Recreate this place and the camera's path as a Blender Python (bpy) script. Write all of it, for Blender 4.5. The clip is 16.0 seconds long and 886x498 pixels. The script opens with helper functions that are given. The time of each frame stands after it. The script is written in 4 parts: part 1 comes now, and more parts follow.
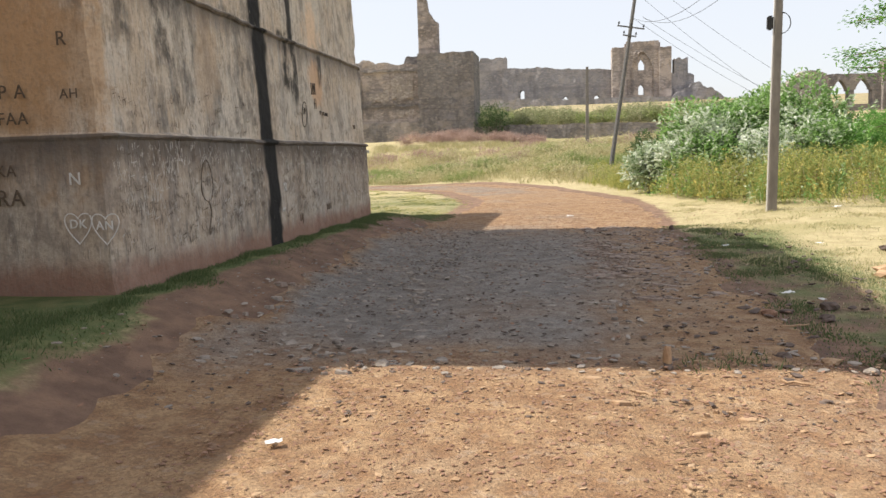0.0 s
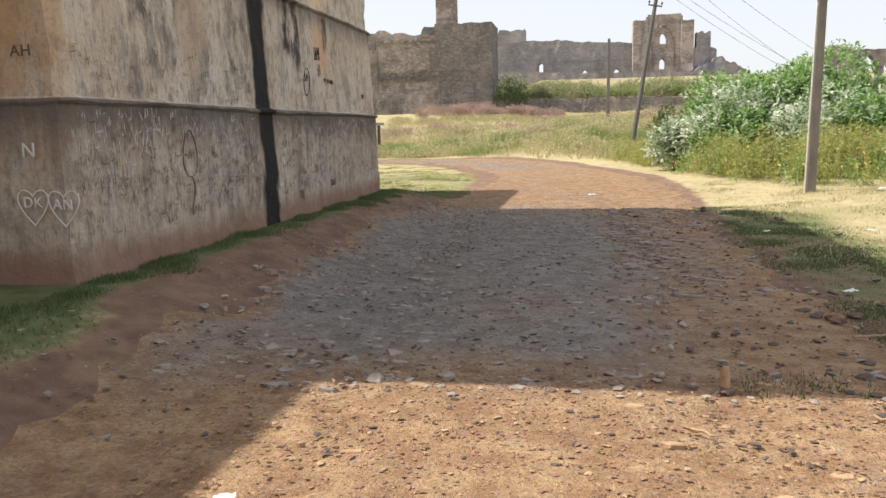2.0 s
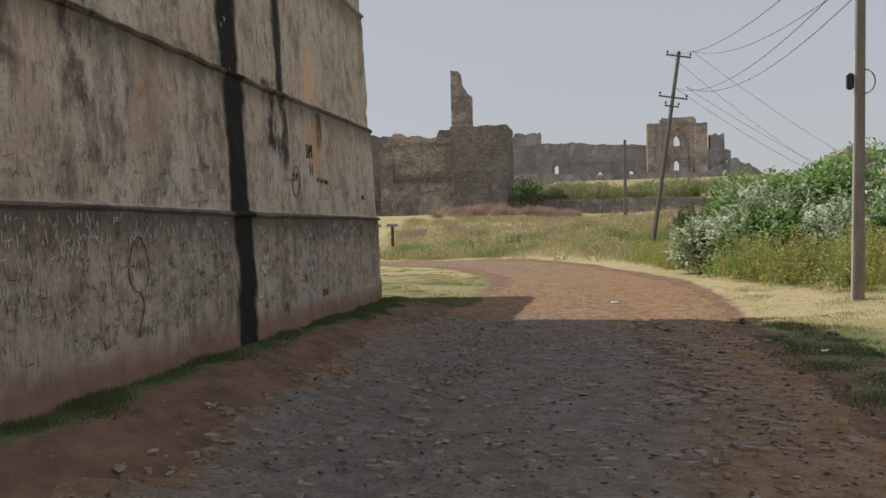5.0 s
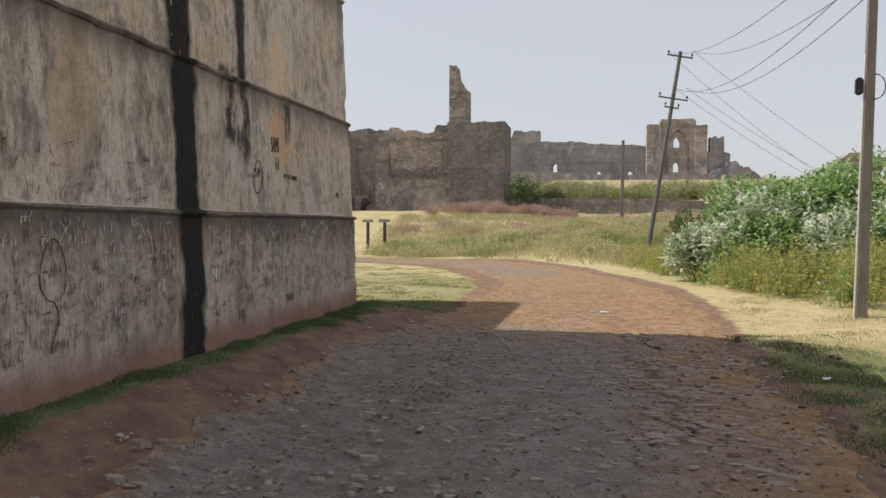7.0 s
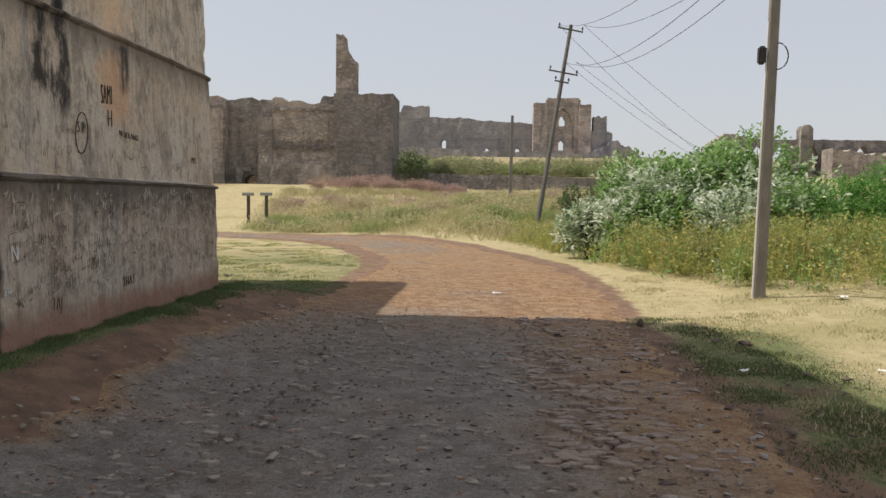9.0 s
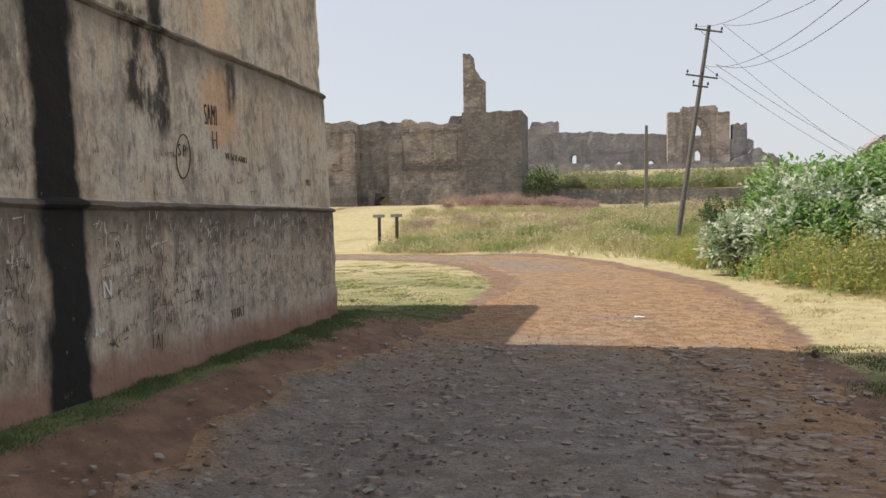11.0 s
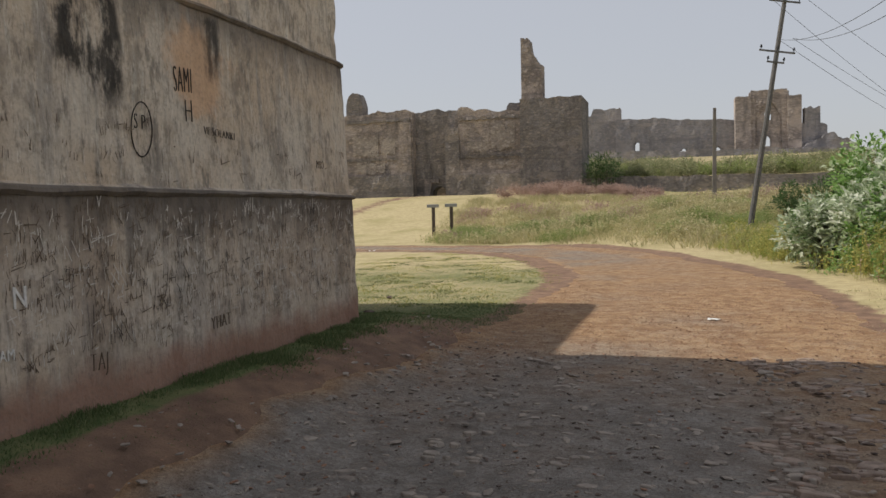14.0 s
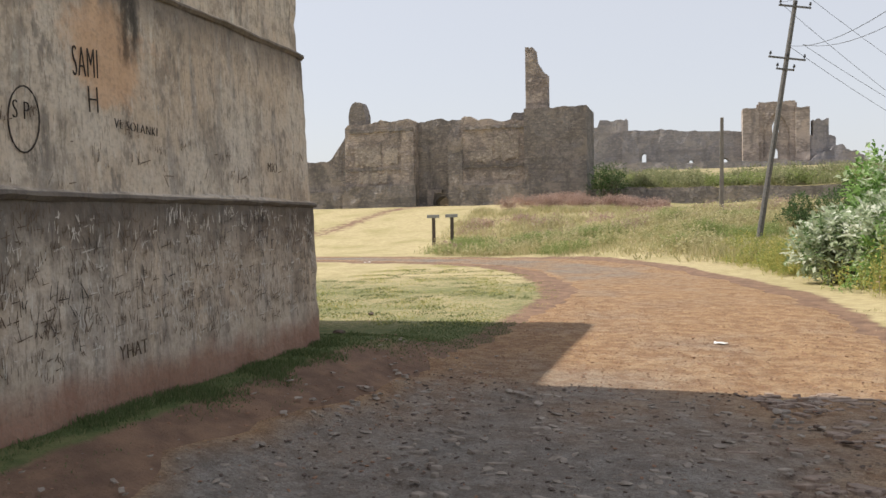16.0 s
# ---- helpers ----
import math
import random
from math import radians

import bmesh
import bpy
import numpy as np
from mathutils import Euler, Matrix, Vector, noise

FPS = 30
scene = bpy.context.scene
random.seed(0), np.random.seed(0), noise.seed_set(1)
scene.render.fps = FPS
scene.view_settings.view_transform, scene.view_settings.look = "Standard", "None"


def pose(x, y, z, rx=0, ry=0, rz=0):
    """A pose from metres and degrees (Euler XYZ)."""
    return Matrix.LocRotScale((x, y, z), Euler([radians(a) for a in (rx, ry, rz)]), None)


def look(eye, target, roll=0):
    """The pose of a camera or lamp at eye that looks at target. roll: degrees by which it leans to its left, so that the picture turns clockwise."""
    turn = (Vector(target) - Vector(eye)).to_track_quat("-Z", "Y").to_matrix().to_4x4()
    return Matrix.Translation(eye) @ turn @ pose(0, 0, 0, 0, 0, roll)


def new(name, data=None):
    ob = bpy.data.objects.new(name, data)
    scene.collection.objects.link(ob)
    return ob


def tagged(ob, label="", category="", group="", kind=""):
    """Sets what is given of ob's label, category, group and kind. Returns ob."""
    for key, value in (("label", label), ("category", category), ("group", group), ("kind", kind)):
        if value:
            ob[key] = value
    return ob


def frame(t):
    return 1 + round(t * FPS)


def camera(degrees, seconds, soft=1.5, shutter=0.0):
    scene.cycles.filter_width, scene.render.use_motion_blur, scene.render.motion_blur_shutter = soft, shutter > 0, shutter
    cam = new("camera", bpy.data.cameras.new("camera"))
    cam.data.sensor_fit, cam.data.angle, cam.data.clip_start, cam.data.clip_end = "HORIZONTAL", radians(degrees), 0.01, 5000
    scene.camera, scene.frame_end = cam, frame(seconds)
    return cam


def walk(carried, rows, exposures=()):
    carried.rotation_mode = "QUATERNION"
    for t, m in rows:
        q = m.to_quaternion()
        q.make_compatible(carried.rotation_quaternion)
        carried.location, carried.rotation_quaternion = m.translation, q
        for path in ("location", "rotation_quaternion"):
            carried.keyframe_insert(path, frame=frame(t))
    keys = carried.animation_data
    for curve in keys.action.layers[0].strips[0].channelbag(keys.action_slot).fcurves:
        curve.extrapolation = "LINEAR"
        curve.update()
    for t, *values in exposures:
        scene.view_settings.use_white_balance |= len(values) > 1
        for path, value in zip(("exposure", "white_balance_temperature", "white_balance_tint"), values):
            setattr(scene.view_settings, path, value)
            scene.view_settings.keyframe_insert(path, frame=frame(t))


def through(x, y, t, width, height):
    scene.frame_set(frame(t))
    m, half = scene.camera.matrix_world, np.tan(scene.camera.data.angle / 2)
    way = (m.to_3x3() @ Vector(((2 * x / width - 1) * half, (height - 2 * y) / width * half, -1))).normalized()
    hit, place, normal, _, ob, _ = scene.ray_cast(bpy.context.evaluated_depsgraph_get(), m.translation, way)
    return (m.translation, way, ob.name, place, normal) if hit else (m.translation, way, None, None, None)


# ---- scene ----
cam = camera(58.0, 16.0)

PATH = [
    (0, (4.472, -17.858, 1.284), (4.161, -15.895, 1.055), -1.80),
    (0.5, (4.448, -17.589, 1.289), (4.211, -15.608, 1.148), -1.08),
    (1, (4.447, -17.298, 1.268), (4.145, -15.327, 1.104), -1.02),
    (1.5, (4.418, -17.069, 1.266), (3.977, -15.133, 1.026), -0.97),
    (2, (4.343, -16.724, 1.276), (3.994, -14.777, 0.983), -1.16),
    (2.5, (4.336, -16.435, 1.290), (3.923, -14.497, 1.018), -0.95),
    (3, (4.223, -16.109, 1.314), (4.002, -14.130, 1.119), -0.81),
    (3.5, (4.246, -15.964, 1.314), (3.939, -13.988, 1.340), -1.83),
    (4, (4.247, -15.749, 1.329), (3.861, -13.790, 1.438), -1.87),
    (4.5, (4.201, -15.427, 1.340), (3.882, -13.455, 1.440), -1.71),
    (5, (4.243, -15.131, 1.327), (3.853, -13.170, 1.283), -1.26),
    (5.2, (4.251, -15.018, 1.328), (3.922, -13.045, 1.317), -1.06),
    (7.3, (4.389, -13.949, 1.463), (4.003, -11.987, 1.404), 0.40),
    (7.5, (4.369, -13.774, 1.459), (3.986, -11.812, 1.401), 0.42),
    (8, (4.309, -13.304, 1.440), (4.076, -11.318, 1.463), 0.30),
    (8.5, (4.314, -12.927, 1.427), (4.089, -10.940, 1.421), 0.70),
    (9, (4.274, -12.601, 1.403), (4.168, -10.608, 1.289), 0.87),
    (9.5, (4.248, -12.316, 1.391), (3.928, -10.346, 1.259), 0.83),
    (11.8, (4.169, -10.996, 1.419), (3.698, -9.053, 1.372), -0.60),
    (12, (4.178, -10.876, 1.415), (3.686, -8.938, 1.367), -0.29),
    (12.5, (4.177, -10.621, 1.407), (3.681, -8.684, 1.452), 0.50),
    (13, (4.131, -10.445, 1.424), (3.836, -8.472, 1.567), -0.49),
    (13.5, (4.153, -10.010, 1.408), (3.645, -8.076, 1.464), -0.85),
    (14, (4.105, -9.685, 1.375), (3.526, -7.773, 1.284), -1.27),
    (14.5, (4.133, -9.317, 1.360), (3.489, -7.425, 1.294), -1.70),
    (15, (4.147, -9.065, 1.351), (3.534, -7.162, 1.367), -1.56),
    (15.5, (4.151, -8.743, 1.349), (3.559, -6.834, 1.301), -1.15),
    (16, (4.148, -8.443, 1.362), (3.554, -6.535, 1.298), -0.95),
]
walk(cam, [(t, look(eye, target, roll)) for t, eye, target, roll in PATH],
     [(0, 0.72), (0.5, 0.53), (1, 0.55), (1.5, 0.65), (2.5, 0.78), (3, 0.58), (3.5, 0.68), (4, 0.3), (4.5, -0.15), (5, -0.16), (7.5, 0.25), (8, 0.25), (8.5, -0.15), (9, 0.15), (9.5, 0.48),
      (12, 0.28), (12.5, 0.52), (13, 0.0), (13.5, -0.35), (14, -0.08), (14.5, 0.47), (15, 0.46), (15.5, 0.32), (16, 0.4)])

# ---- world, sun ----
SUN_ELEV = radians(52)
SUN_WAY = Vector((math.cos(SUN_ELEV), -0.006, -math.sin(SUN_ELEV))).normalized()
world = bpy.data.worlds.new("world")
scene.world = world
world.use_nodes = True
wn = world.node_tree.nodes
sky = wn.new("ShaderNodeTexSky")
sky.sky_type = "NISHITA"
sky.sun_disc = False
sky.sun_elevation = SUN_ELEV
sky.sun_rotation = radians(-90)
sky.air_density, sky.dust_density, sky.ozone_density = 1.0, 2.0, 1.0
wn["Background"].inputs[1].default_value = 0.15
# thin white haze over the whole sky
haze = wn.new("ShaderNodeMix")
haze.data_type = "RGBA"
haze.inputs[0].default_value = 0.78
haze.inputs[7].default_value = (3.72, 3.72, 3.88, 1)
world.node_tree.links.new(sky.outputs[0], haze.inputs[6])
world.node_tree.links.new(haze.outputs[2], wn["Background"].inputs[0])
sun = new("sun", bpy.data.lights.new("sun", "SUN"))
sun.data.energy, sun.data.angle, sun.data.color = 4.0, radians(0.6), (1.0, 0.93, 0.82)
sun.matrix_world = look((-40, 0, 60), Vector((-40, 0, 60)) + SUN_WAY)


# ---- materials ----
class Mat:
    """Short hand for a node material."""

    def __init__(self, name, rough=0.9):
        self.m = bpy.data.materials.new(name)
        self.m.use_nodes = True
        self.t = self.m.node_tree
        self.b = self.t.nodes["Principled BSDF"]
        self.b.inputs["Roughness"].default_value = rough
        self.b.inputs["Specular IOR Level"].default_value = 0.25
        self.co = self.t.nodes.new("ShaderNodeTexCoord").outputs["Object"]

    def link(self, a, b):
        self.t.links.new(a, b)

    def noise(self, scale, detail=5, stretch=(1, 1, 1), rough=0.6, offset=(0, 0, 0)):
        mp = self.t.nodes.new("ShaderNodeMapping")
        mp.inputs["Scale"].default_value = stretch
        mp.inputs["Location"].default_value = offset
        n = self.t.nodes.new("ShaderNodeTexNoise")
        n.inputs["Scale"].default_value, n.inputs["Detail"].default_value = scale, detail
        n.inputs["Roughness"].default_value = rough
        self.link(self.co, mp.inputs[0])
        self.link(mp.outputs[0], n.inputs["Vector"])
        return n.outputs["Fac"]

    def cells(self, scale, stretch=(1, 1, 1), feature="F1", out="Color"):
        mp = self.t.nodes.new("ShaderNodeMapping")
        mp.inputs["Scale"].default_value = stretch
        n = self.t.nodes.new("ShaderNodeTexVoronoi")
        n.feature = feature
        n.inputs["Scale"].default_value = scale
        self.link(self.co, mp.inputs[0])
        self.link(mp.outputs[0], n.inputs["Vector"])
        return n.outputs[out]

    def math(self, op, a, b=0.0, clamp=False):
        n = self.t.nodes.new("ShaderNodeMath")
        n.operation, n.use_clamp = op, clamp
        for i, v in enumerate((a, b)):
            if isinstance(v, (int, float)):
                n.inputs[i].default_value = v
            else:
                self.link(v, n.inputs[i])
        return n.outputs[0]

    def step(self, v, lo, hi, a=0.0, b=1.0):
        n = self.t.nodes.new("ShaderNodeMapRange")
        n.interpolation_type = "SMOOTHSTEP"
        for i, x in enumerate((v, lo, hi, a, b)):
            if isinstance(x, (int, float)):
                n.inputs[i].default_value = x
            else:
                self.link(x, n.inputs[i])
        return n.outputs[0]

    def band(self, v, centre, half, soft):
        """1 within half of the centre, falling to 0 over soft."""
        d = self.math("ABSOLUTE", self.math("SUBTRACT", v, centre))
        return self.step(d, half, half + soft, 1.0, 0.0)

    def mix(self, f, a, b):
        n = self.t.nodes.new("ShaderNodeMix")
        n.data_type = "RGBA"
        for i, v in ((0, f), (6, a), (7, b)):
            if isinstance(v, (int, float)):
                n.inputs[i].default_value = v
            elif isinstance(v, tuple):
                n.inputs[i].default_value = (*v, 1)
            else:
                self.link(v, n.inputs[i])
        return n.outputs[2]

    def xyz(self):
        n = self.t.nodes.new("ShaderNodeSeparateXYZ")
        self.link(self.co, n.inputs[0])
        return n.outputs

    def attribute(self, name):
        n = self.t.nodes.new("ShaderNodeAttribute")
        n.attribute_name = name
        return n.outputs["Fac"]

    def random(self):
        return self.t.nodes.new("ShaderNodeObjectInfo").outputs["Random"]

    def done(self, colour, bump=None, depth=0.01, strength=0.6):
        if isinstance(colour, tuple):
            self.b.inputs["Base Color"].default_value = (*colour, 1)
        else:
            self.link(colour, self.b.inputs["Base Color"])
        if bump is not None:
            n = self.t.nodes.new("ShaderNodeBump")
            n.inputs["Distance"].default_value, n.inputs["Strength"].default_value = depth, strength
            self.link(bump, n.inputs["Height"])
            self.link(n.outputs[0], self.b.inputs["Normal"])
        return self.m


def plaster_material():
    k = Mat("old_lime_plaster", 0.92)
    x, y, z = k.xyz()
    fine, mid, big = k.noise(28, 6), k.noise(5, 6), k.noise(0.9, 4)
    streak = k.noise(1.0, 6, (5.5, 5.5, 0.55), 0.65)
    streak2 = k.noise(1.0, 6, (14, 14, 1.1), 0.7, (3, 8, 1))
    c = k.mix(k.step(big, 0.35, 0.65), (0.54, 0.435, 0.33), (0.60, 0.53, 0.445))
    c = k.mix(k.math("MULTIPLY", k.step(streak, 0.5, 0.66), 0.75), c, (0.33, 0.30, 0.27))
    c = k.mix(k.math("MULTIPLY", k.step(streak2, 0.54, 0.7), 0.8), c, (0.66, 0.62, 0.54))
    c = k.mix(k.math("MULTIPLY", k.step(k.noise(7, 5, (1, 1, 0.4), 0.7, (4, 0, 2)), 0.54, 0.66), 0.7), c, (0.19, 0.17, 0.15))
    c = k.mix(k.math("MULTIPLY", k.step(mid, 0.52, 0.68), 0.5), c, (0.24, 0.20, 0.165))
    c = k.mix(k.math("MULTIPLY", k.step(k.noise(1.7, 7, (1, 1, 0.6), 0.7, (9, 1, 4)), 0.5, 0.62), 0.6), c, (0.19, 0.165, 0.14))
    c = k.mix(k.math("MULTIPLY", k.step(k.noise(3.4, 7, (1, 1, 0.7), 0.7, (2, 6, 9)), 0.55, 0.66), 0.55), c, (0.62, 0.53, 0.43))
    # pitting and short upright runs of damp
    runs = k.noise(1.0, 6, (34, 34, 5.0), 0.7, (2, 2, 5))
    c = k.mix(k.math("MULTIPLY", k.step(runs, 0.55, 0.64), 0.55), c, (0.15, 0.13, 0.11))
    c = k.mix(k.math("MULTIPLY", k.step(k.noise(1.0, 6, (40, 40, 7.0), 0.7, (7, 1, 2)), 0.58, 0.66), 0.5), c, (0.72, 0.68, 0.61))
    # warm ochre patches
    wob = k.math("MULTIPLY", k.math("SUBTRACT", k.noise(2.2, 7, (1, 1, 0.7), 0.7), 0.5), 3.0)

    def spot(cy, cz, ry, rz):
        dy = k.math("DIVIDE", k.math("SUBTRACT", y, cy), ry)
        dz = k.math("DIVIDE", k.math("SUBTRACT", z, cz), rz)
        r = k.math("ADD", k.math("SQRT", k.math("ADD", k.math("MULTIPLY", dy, dy), k.math("MULTIPLY", dz, dz))), wob)
        return k.step(r, 0.5, 1.15, 1.0, 0.0)

    for cy, cz, ry, rz, amount, col in (
        (-3.3, 2.7, 0.62, 0.5, 0.8, (0.62, 0.40, 0.25)),
        (-3.25, 3.7, 0.55, 0.5, 0.9, (0.72, 0.53, 0.37)),
        (-10.6, 2.5, 0.45, 1.4, 0.6, (0.45, 0.27, 0.13)),
        (-7.2, 4.4, 0.5, 0.6, 0.3, (0.45, 0.27, 0.13)),
        (-7.9, 2.6, 0.4, 0.8, 0.5, (0.46, 0.33, 0.22)),
    ):
        c = k.mix(k.math("MULTIPLY", spot(cy, cz, ry, rz), amount), c, col)
    # the return of the bay is warmer above the lowest ledge
    ret = k.math("MULTIPLY", k.step(x, -0.65, -0.3, 1.0, 0.0), k.step(z, 1.55, 1.75))
    c = k.mix(k.math("MULTIPLY", ret, 0.65), c, (0.47, 0.28, 0.14))
    low = k.math("MULTIPLY", k.step(z, 1.5, 1.62, 1.0, 0.0), k.step(k.noise(1.3, 6, (1, 1, 0.8), 0.65, (6, 2, 7)), 0.3, 0.62))
    c = k.mix(k.math("MULTIPLY", low, 0.4), c, (0.28, 0.215, 0.17))
    # grime below the ledges
    drip = k.math("MULTIPLY", k.noise(1.0, 5, (6, 6, 0.3), 0.6, (1, 2, 0)), 1.1)
    for top, reach, amount in ((1.6, 0.75, 0.8), (3.31, 0.5, 0.7), (5.5, 0.8, 0.6)):
        d = k.math("SUBTRACT", top + 0.02, z)
        g = k.math("MULTIPLY", k.step(d, 0.0, k.math("MULTIPLY", drip, reach * 1.6), 1.0, 0.0), k.step(d, -0.01, 0.0))
        c = k.mix(k.math("MULTIPLY", g, amount), c, (0.075, 0.065, 0.06))
    # red earth splashed on the foot
    foot = k.math("SUBTRACT", k.math("ADD", z, k.math("MULTIPLY", k.math("SUBTRACT", k.noise(2.5, 6), 0.5), 0.5)), 0.0)
    c = k.mix(k.step(foot, 0.12, 0.42, 0.8, 0.0), c, (0.26, 0.13, 0.09))
    c = k.mix(k.math("MULTIPLY", k.step(fine, 0.45, 0.7), 0.3), c, (0.16, 0.14, 0.12))
    # black rain streaks with ragged edges
    edge = k.math("MULTIPLY", k.math("SUBTRACT", k.noise(3.0, 6, (1, 1, 0.5)), 0.5), 0.36)
    ys = k.math("ADD", y, edge)
    thin = k.math("MULTIPLY", k.step(k.noise(11, 5, (1, 1, 0.45), 0.65), 0.66, 0.7, 1.0, 0.35), 1.0)

    blot = k.step(k.noise(4.5, 7, (1, 1, 0.45), 0.7, (8, 3, 1)), 0.4, 0.56)

    def streaked(cy, half, z0, z1, amount):
        s = k.band(ys, cy, half, 0.12)
        s = k.math("MULTIPLY", s, k.step(k.math("ADD", z, k.math("MULTIPLY", edge, 1.5)), z0, z0 + 0.25))
        return k.math("MULTIPLY", k.math("MULTIPLY", s, k.step(z, z1, z1 + 0.1, 1.0, 0.0)), amount)

    for cy, half, z0, z1, amount in (
        (-6.02, 0.19, -1.0, 12, 1.0), (-4.45, 0.09, 3.2, 12, 0.95), (-4.7, 0.30, 2.2, 3.4, 0.9), (-9.0, 0.16, 3.2, 12, 0.9),
        (-9.0, 0.14, 2.3, 3.4, 0.7), (-6.7, 0.4, 1.7, 3.4, 0.4), (-8.6, 0.3, 1.7, 3.3, 0.4), (-9.9, 0.12, 2.4, 5.5, 0.5), (-6.5, 0.3, 0.2, 1.5, 0.3), (-3.05, 0.05, 2.6, 3.2, 0.8),
    ):
        f = k.math("MULTIPLY", streaked(cy, half, z0, z1, amount), thin if amount > 0.9 else blot)
        c = k.mix(f, c, (0.022, 0.021, 0.02))
    h = k.math("ADD", k.math("MULTIPLY", mid, 1.0), k.math("MULTIPLY", fine, 0.35))
    return k.done(c, h, 0.03, 0.7)


def masonry_material(name, a, b, dark, warm):
    """Rough coursed rubble with worn plaster, for the ruins."""
    k = Mat(name, 0.95)
    x, y, z = k.xyz()
    cell = k.cells(3.4, (1, 1, 2.0))
    edge = k.cells(3.4, (1, 1, 2.0), "DISTANCE_TO_EDGE", "Distance")
    big = k.noise(0.22, 5)
    c = k.mix(k.step(big, 0.4, 0.6), a, b)
    sep = k.t.nodes.new("ShaderNodeSeparateColor")
    k.link(cell, sep.inputs[0])
    c = k.mix(k.math("MULTIPLY", k.step(sep.outputs[0], 0.35, 0.9), 0.4), c, dark)
    c = k.mix(k.math("MULTIPLY", k.step(sep.outputs[1], 0.7, 0.95), 0.5), c, warm)
    c = k.mix(k.math("MULTIPLY", k.step(k.noise(0.6, 6), 0.52, 0.7), 0.6), c, warm)
    c = k.mix(k.math("MULTIPLY", k.step(k.noise(0.9, 6, (1, 1, 0.25), 0.6, (5, 5, 5)), 0.5, 0.7), 0.7), c, dark)
    c = k.mix(k.step(edge, 0.0, 0.05, 0.25, 0.0), c, dark)
    c = k.mix(k.math("MULTIPLY", k.step(k.noise(0.35, 7, (1, 1, 1.6), 0.65, (3, 9, 2)), 0.52, 0.6), 0.55), c, warm)
    c = k.mix(k.math("MULTIPLY", k.step(k.noise(0.5, 5, (0.15, 0.15, 2.2), 0.6, (1, 4, 8)), 0.54, 0.66), 0.5), c, dark)
    h = k.math("ADD", k.step(edge, 0, 0.12), k.noise(6, 5))
    return k.done(c, h, 0.10, 0.8)


def earth_material():
    k = Mat("grassy_earth", 0.97)
    x, y, z = k.xyz()
    g = k.attribute("green")
    r = k.attribute("red")
    big, mid, fine = k.noise(0.35, 5), k.noise(3.0, 6), k.noise(45, 5)
    dry = k.mix(k.step(mid, 0.35, 0.65), (0.36, 0.30, 0.168), (0.46, 0.39, 0.225))
    dry = k.mix(k.math("MULTIPLY", k.step(big, 0.45, 0.7), 0.6), dry, (0.27, 0.245, 0.10))
    green = k.mix(k.step(mid, 0.35, 0.65), (0.085, 0.12, 0.043), (0.16, 0.17, 0.072))
    gg = k.math("ADD", g, k.math("MULTIPLY", k.math("SUBTRACT", k.math("ADD", k.math("MULTIPLY", mid, 0.5), k.math("MULTIPLY", big, 0.5)), 0.5), 1.6))
    gg = k.math("ADD", gg, k.math("MULTIPLY", k.math("SUBTRACT", k.noise(14, 6, (1, 1, 1), 0.7), 0.5), 1.3))
    c = k.mix(k.step(gg, 0.3, 0.8), dry, green)
    rr = k.math("ADD", r, k.math("MULTIPLY", k.math("SUBTRACT", k.noise(2.0, 6, (1, 1, 1), 0.6, (7, 3, 0)), 0.5), 0.9))
    soil = k.mix(k.step(mid, 0.3, 0.7), (0.145, 0.092, 0.067), (0.26, 0.165, 0.112))
    c = k.mix(k.step(rr, 0.35, 0.65), c, soil)
    c = k.mix(k.math("MULTIPLY", k.step(fine, 0.5, 0.75), 0.4), c, (0.13, 0.09, 0.05))
    return k.done(c, k.math("ADD", mid, k.math("MULTIPLY", fine, 0.5)), 0.04, 0.9)


def gravel_material():
    k = Mat("gravel_road", 0.95)
    x, y, z = k.xyz()
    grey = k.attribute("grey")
    cell = k.cells(48, (1, 1, 1))
    cell2 = k.cells(19, (1, 1, 1))
    big, mid, fine = k.noise(0.5, 5), k.noise(4.5, 6), k.noise(60, 5)
    s1, s2 = k.t.nodes.new("ShaderNodeSeparateColor"), k.t.nodes.new("ShaderNodeSeparateColor")
    k.link(cell, s1.inputs[0])
    k.link(cell2, s2.inputs[0])
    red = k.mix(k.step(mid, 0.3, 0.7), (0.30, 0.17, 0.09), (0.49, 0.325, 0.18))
    # grey tone is part gravel, part gatehouse shade laid into the colour
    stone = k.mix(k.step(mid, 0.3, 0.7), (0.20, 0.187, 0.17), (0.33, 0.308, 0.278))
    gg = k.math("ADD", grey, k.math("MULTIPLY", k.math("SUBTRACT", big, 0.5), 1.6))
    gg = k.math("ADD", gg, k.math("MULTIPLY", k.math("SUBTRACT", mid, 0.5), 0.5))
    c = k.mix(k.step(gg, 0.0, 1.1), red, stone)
    c = k.mix(k.math("MULTIPLY", s1.outputs[0], 0.45), c, (0.11, 0.075, 0.055))
    c = k.mix(k.math("MULTIPLY", k.step(s2.outputs[1], 0.86, 0.97), 0.22), c, (0.44, 0.36, 0.29))
    c = k.mix(k.math("MULTIPLY", k.step(fine, 0.5, 0.75), 0.35), c, (0.10, 0.06, 0.045))
    h = k.math("ADD", k.math("MULTIPLY", s1.outputs[1], 0.5), k.math("ADD", mid, k.math("MULTIPLY", fine, 0.4)))
    return k.done(c, h, 0.055, 1.0)


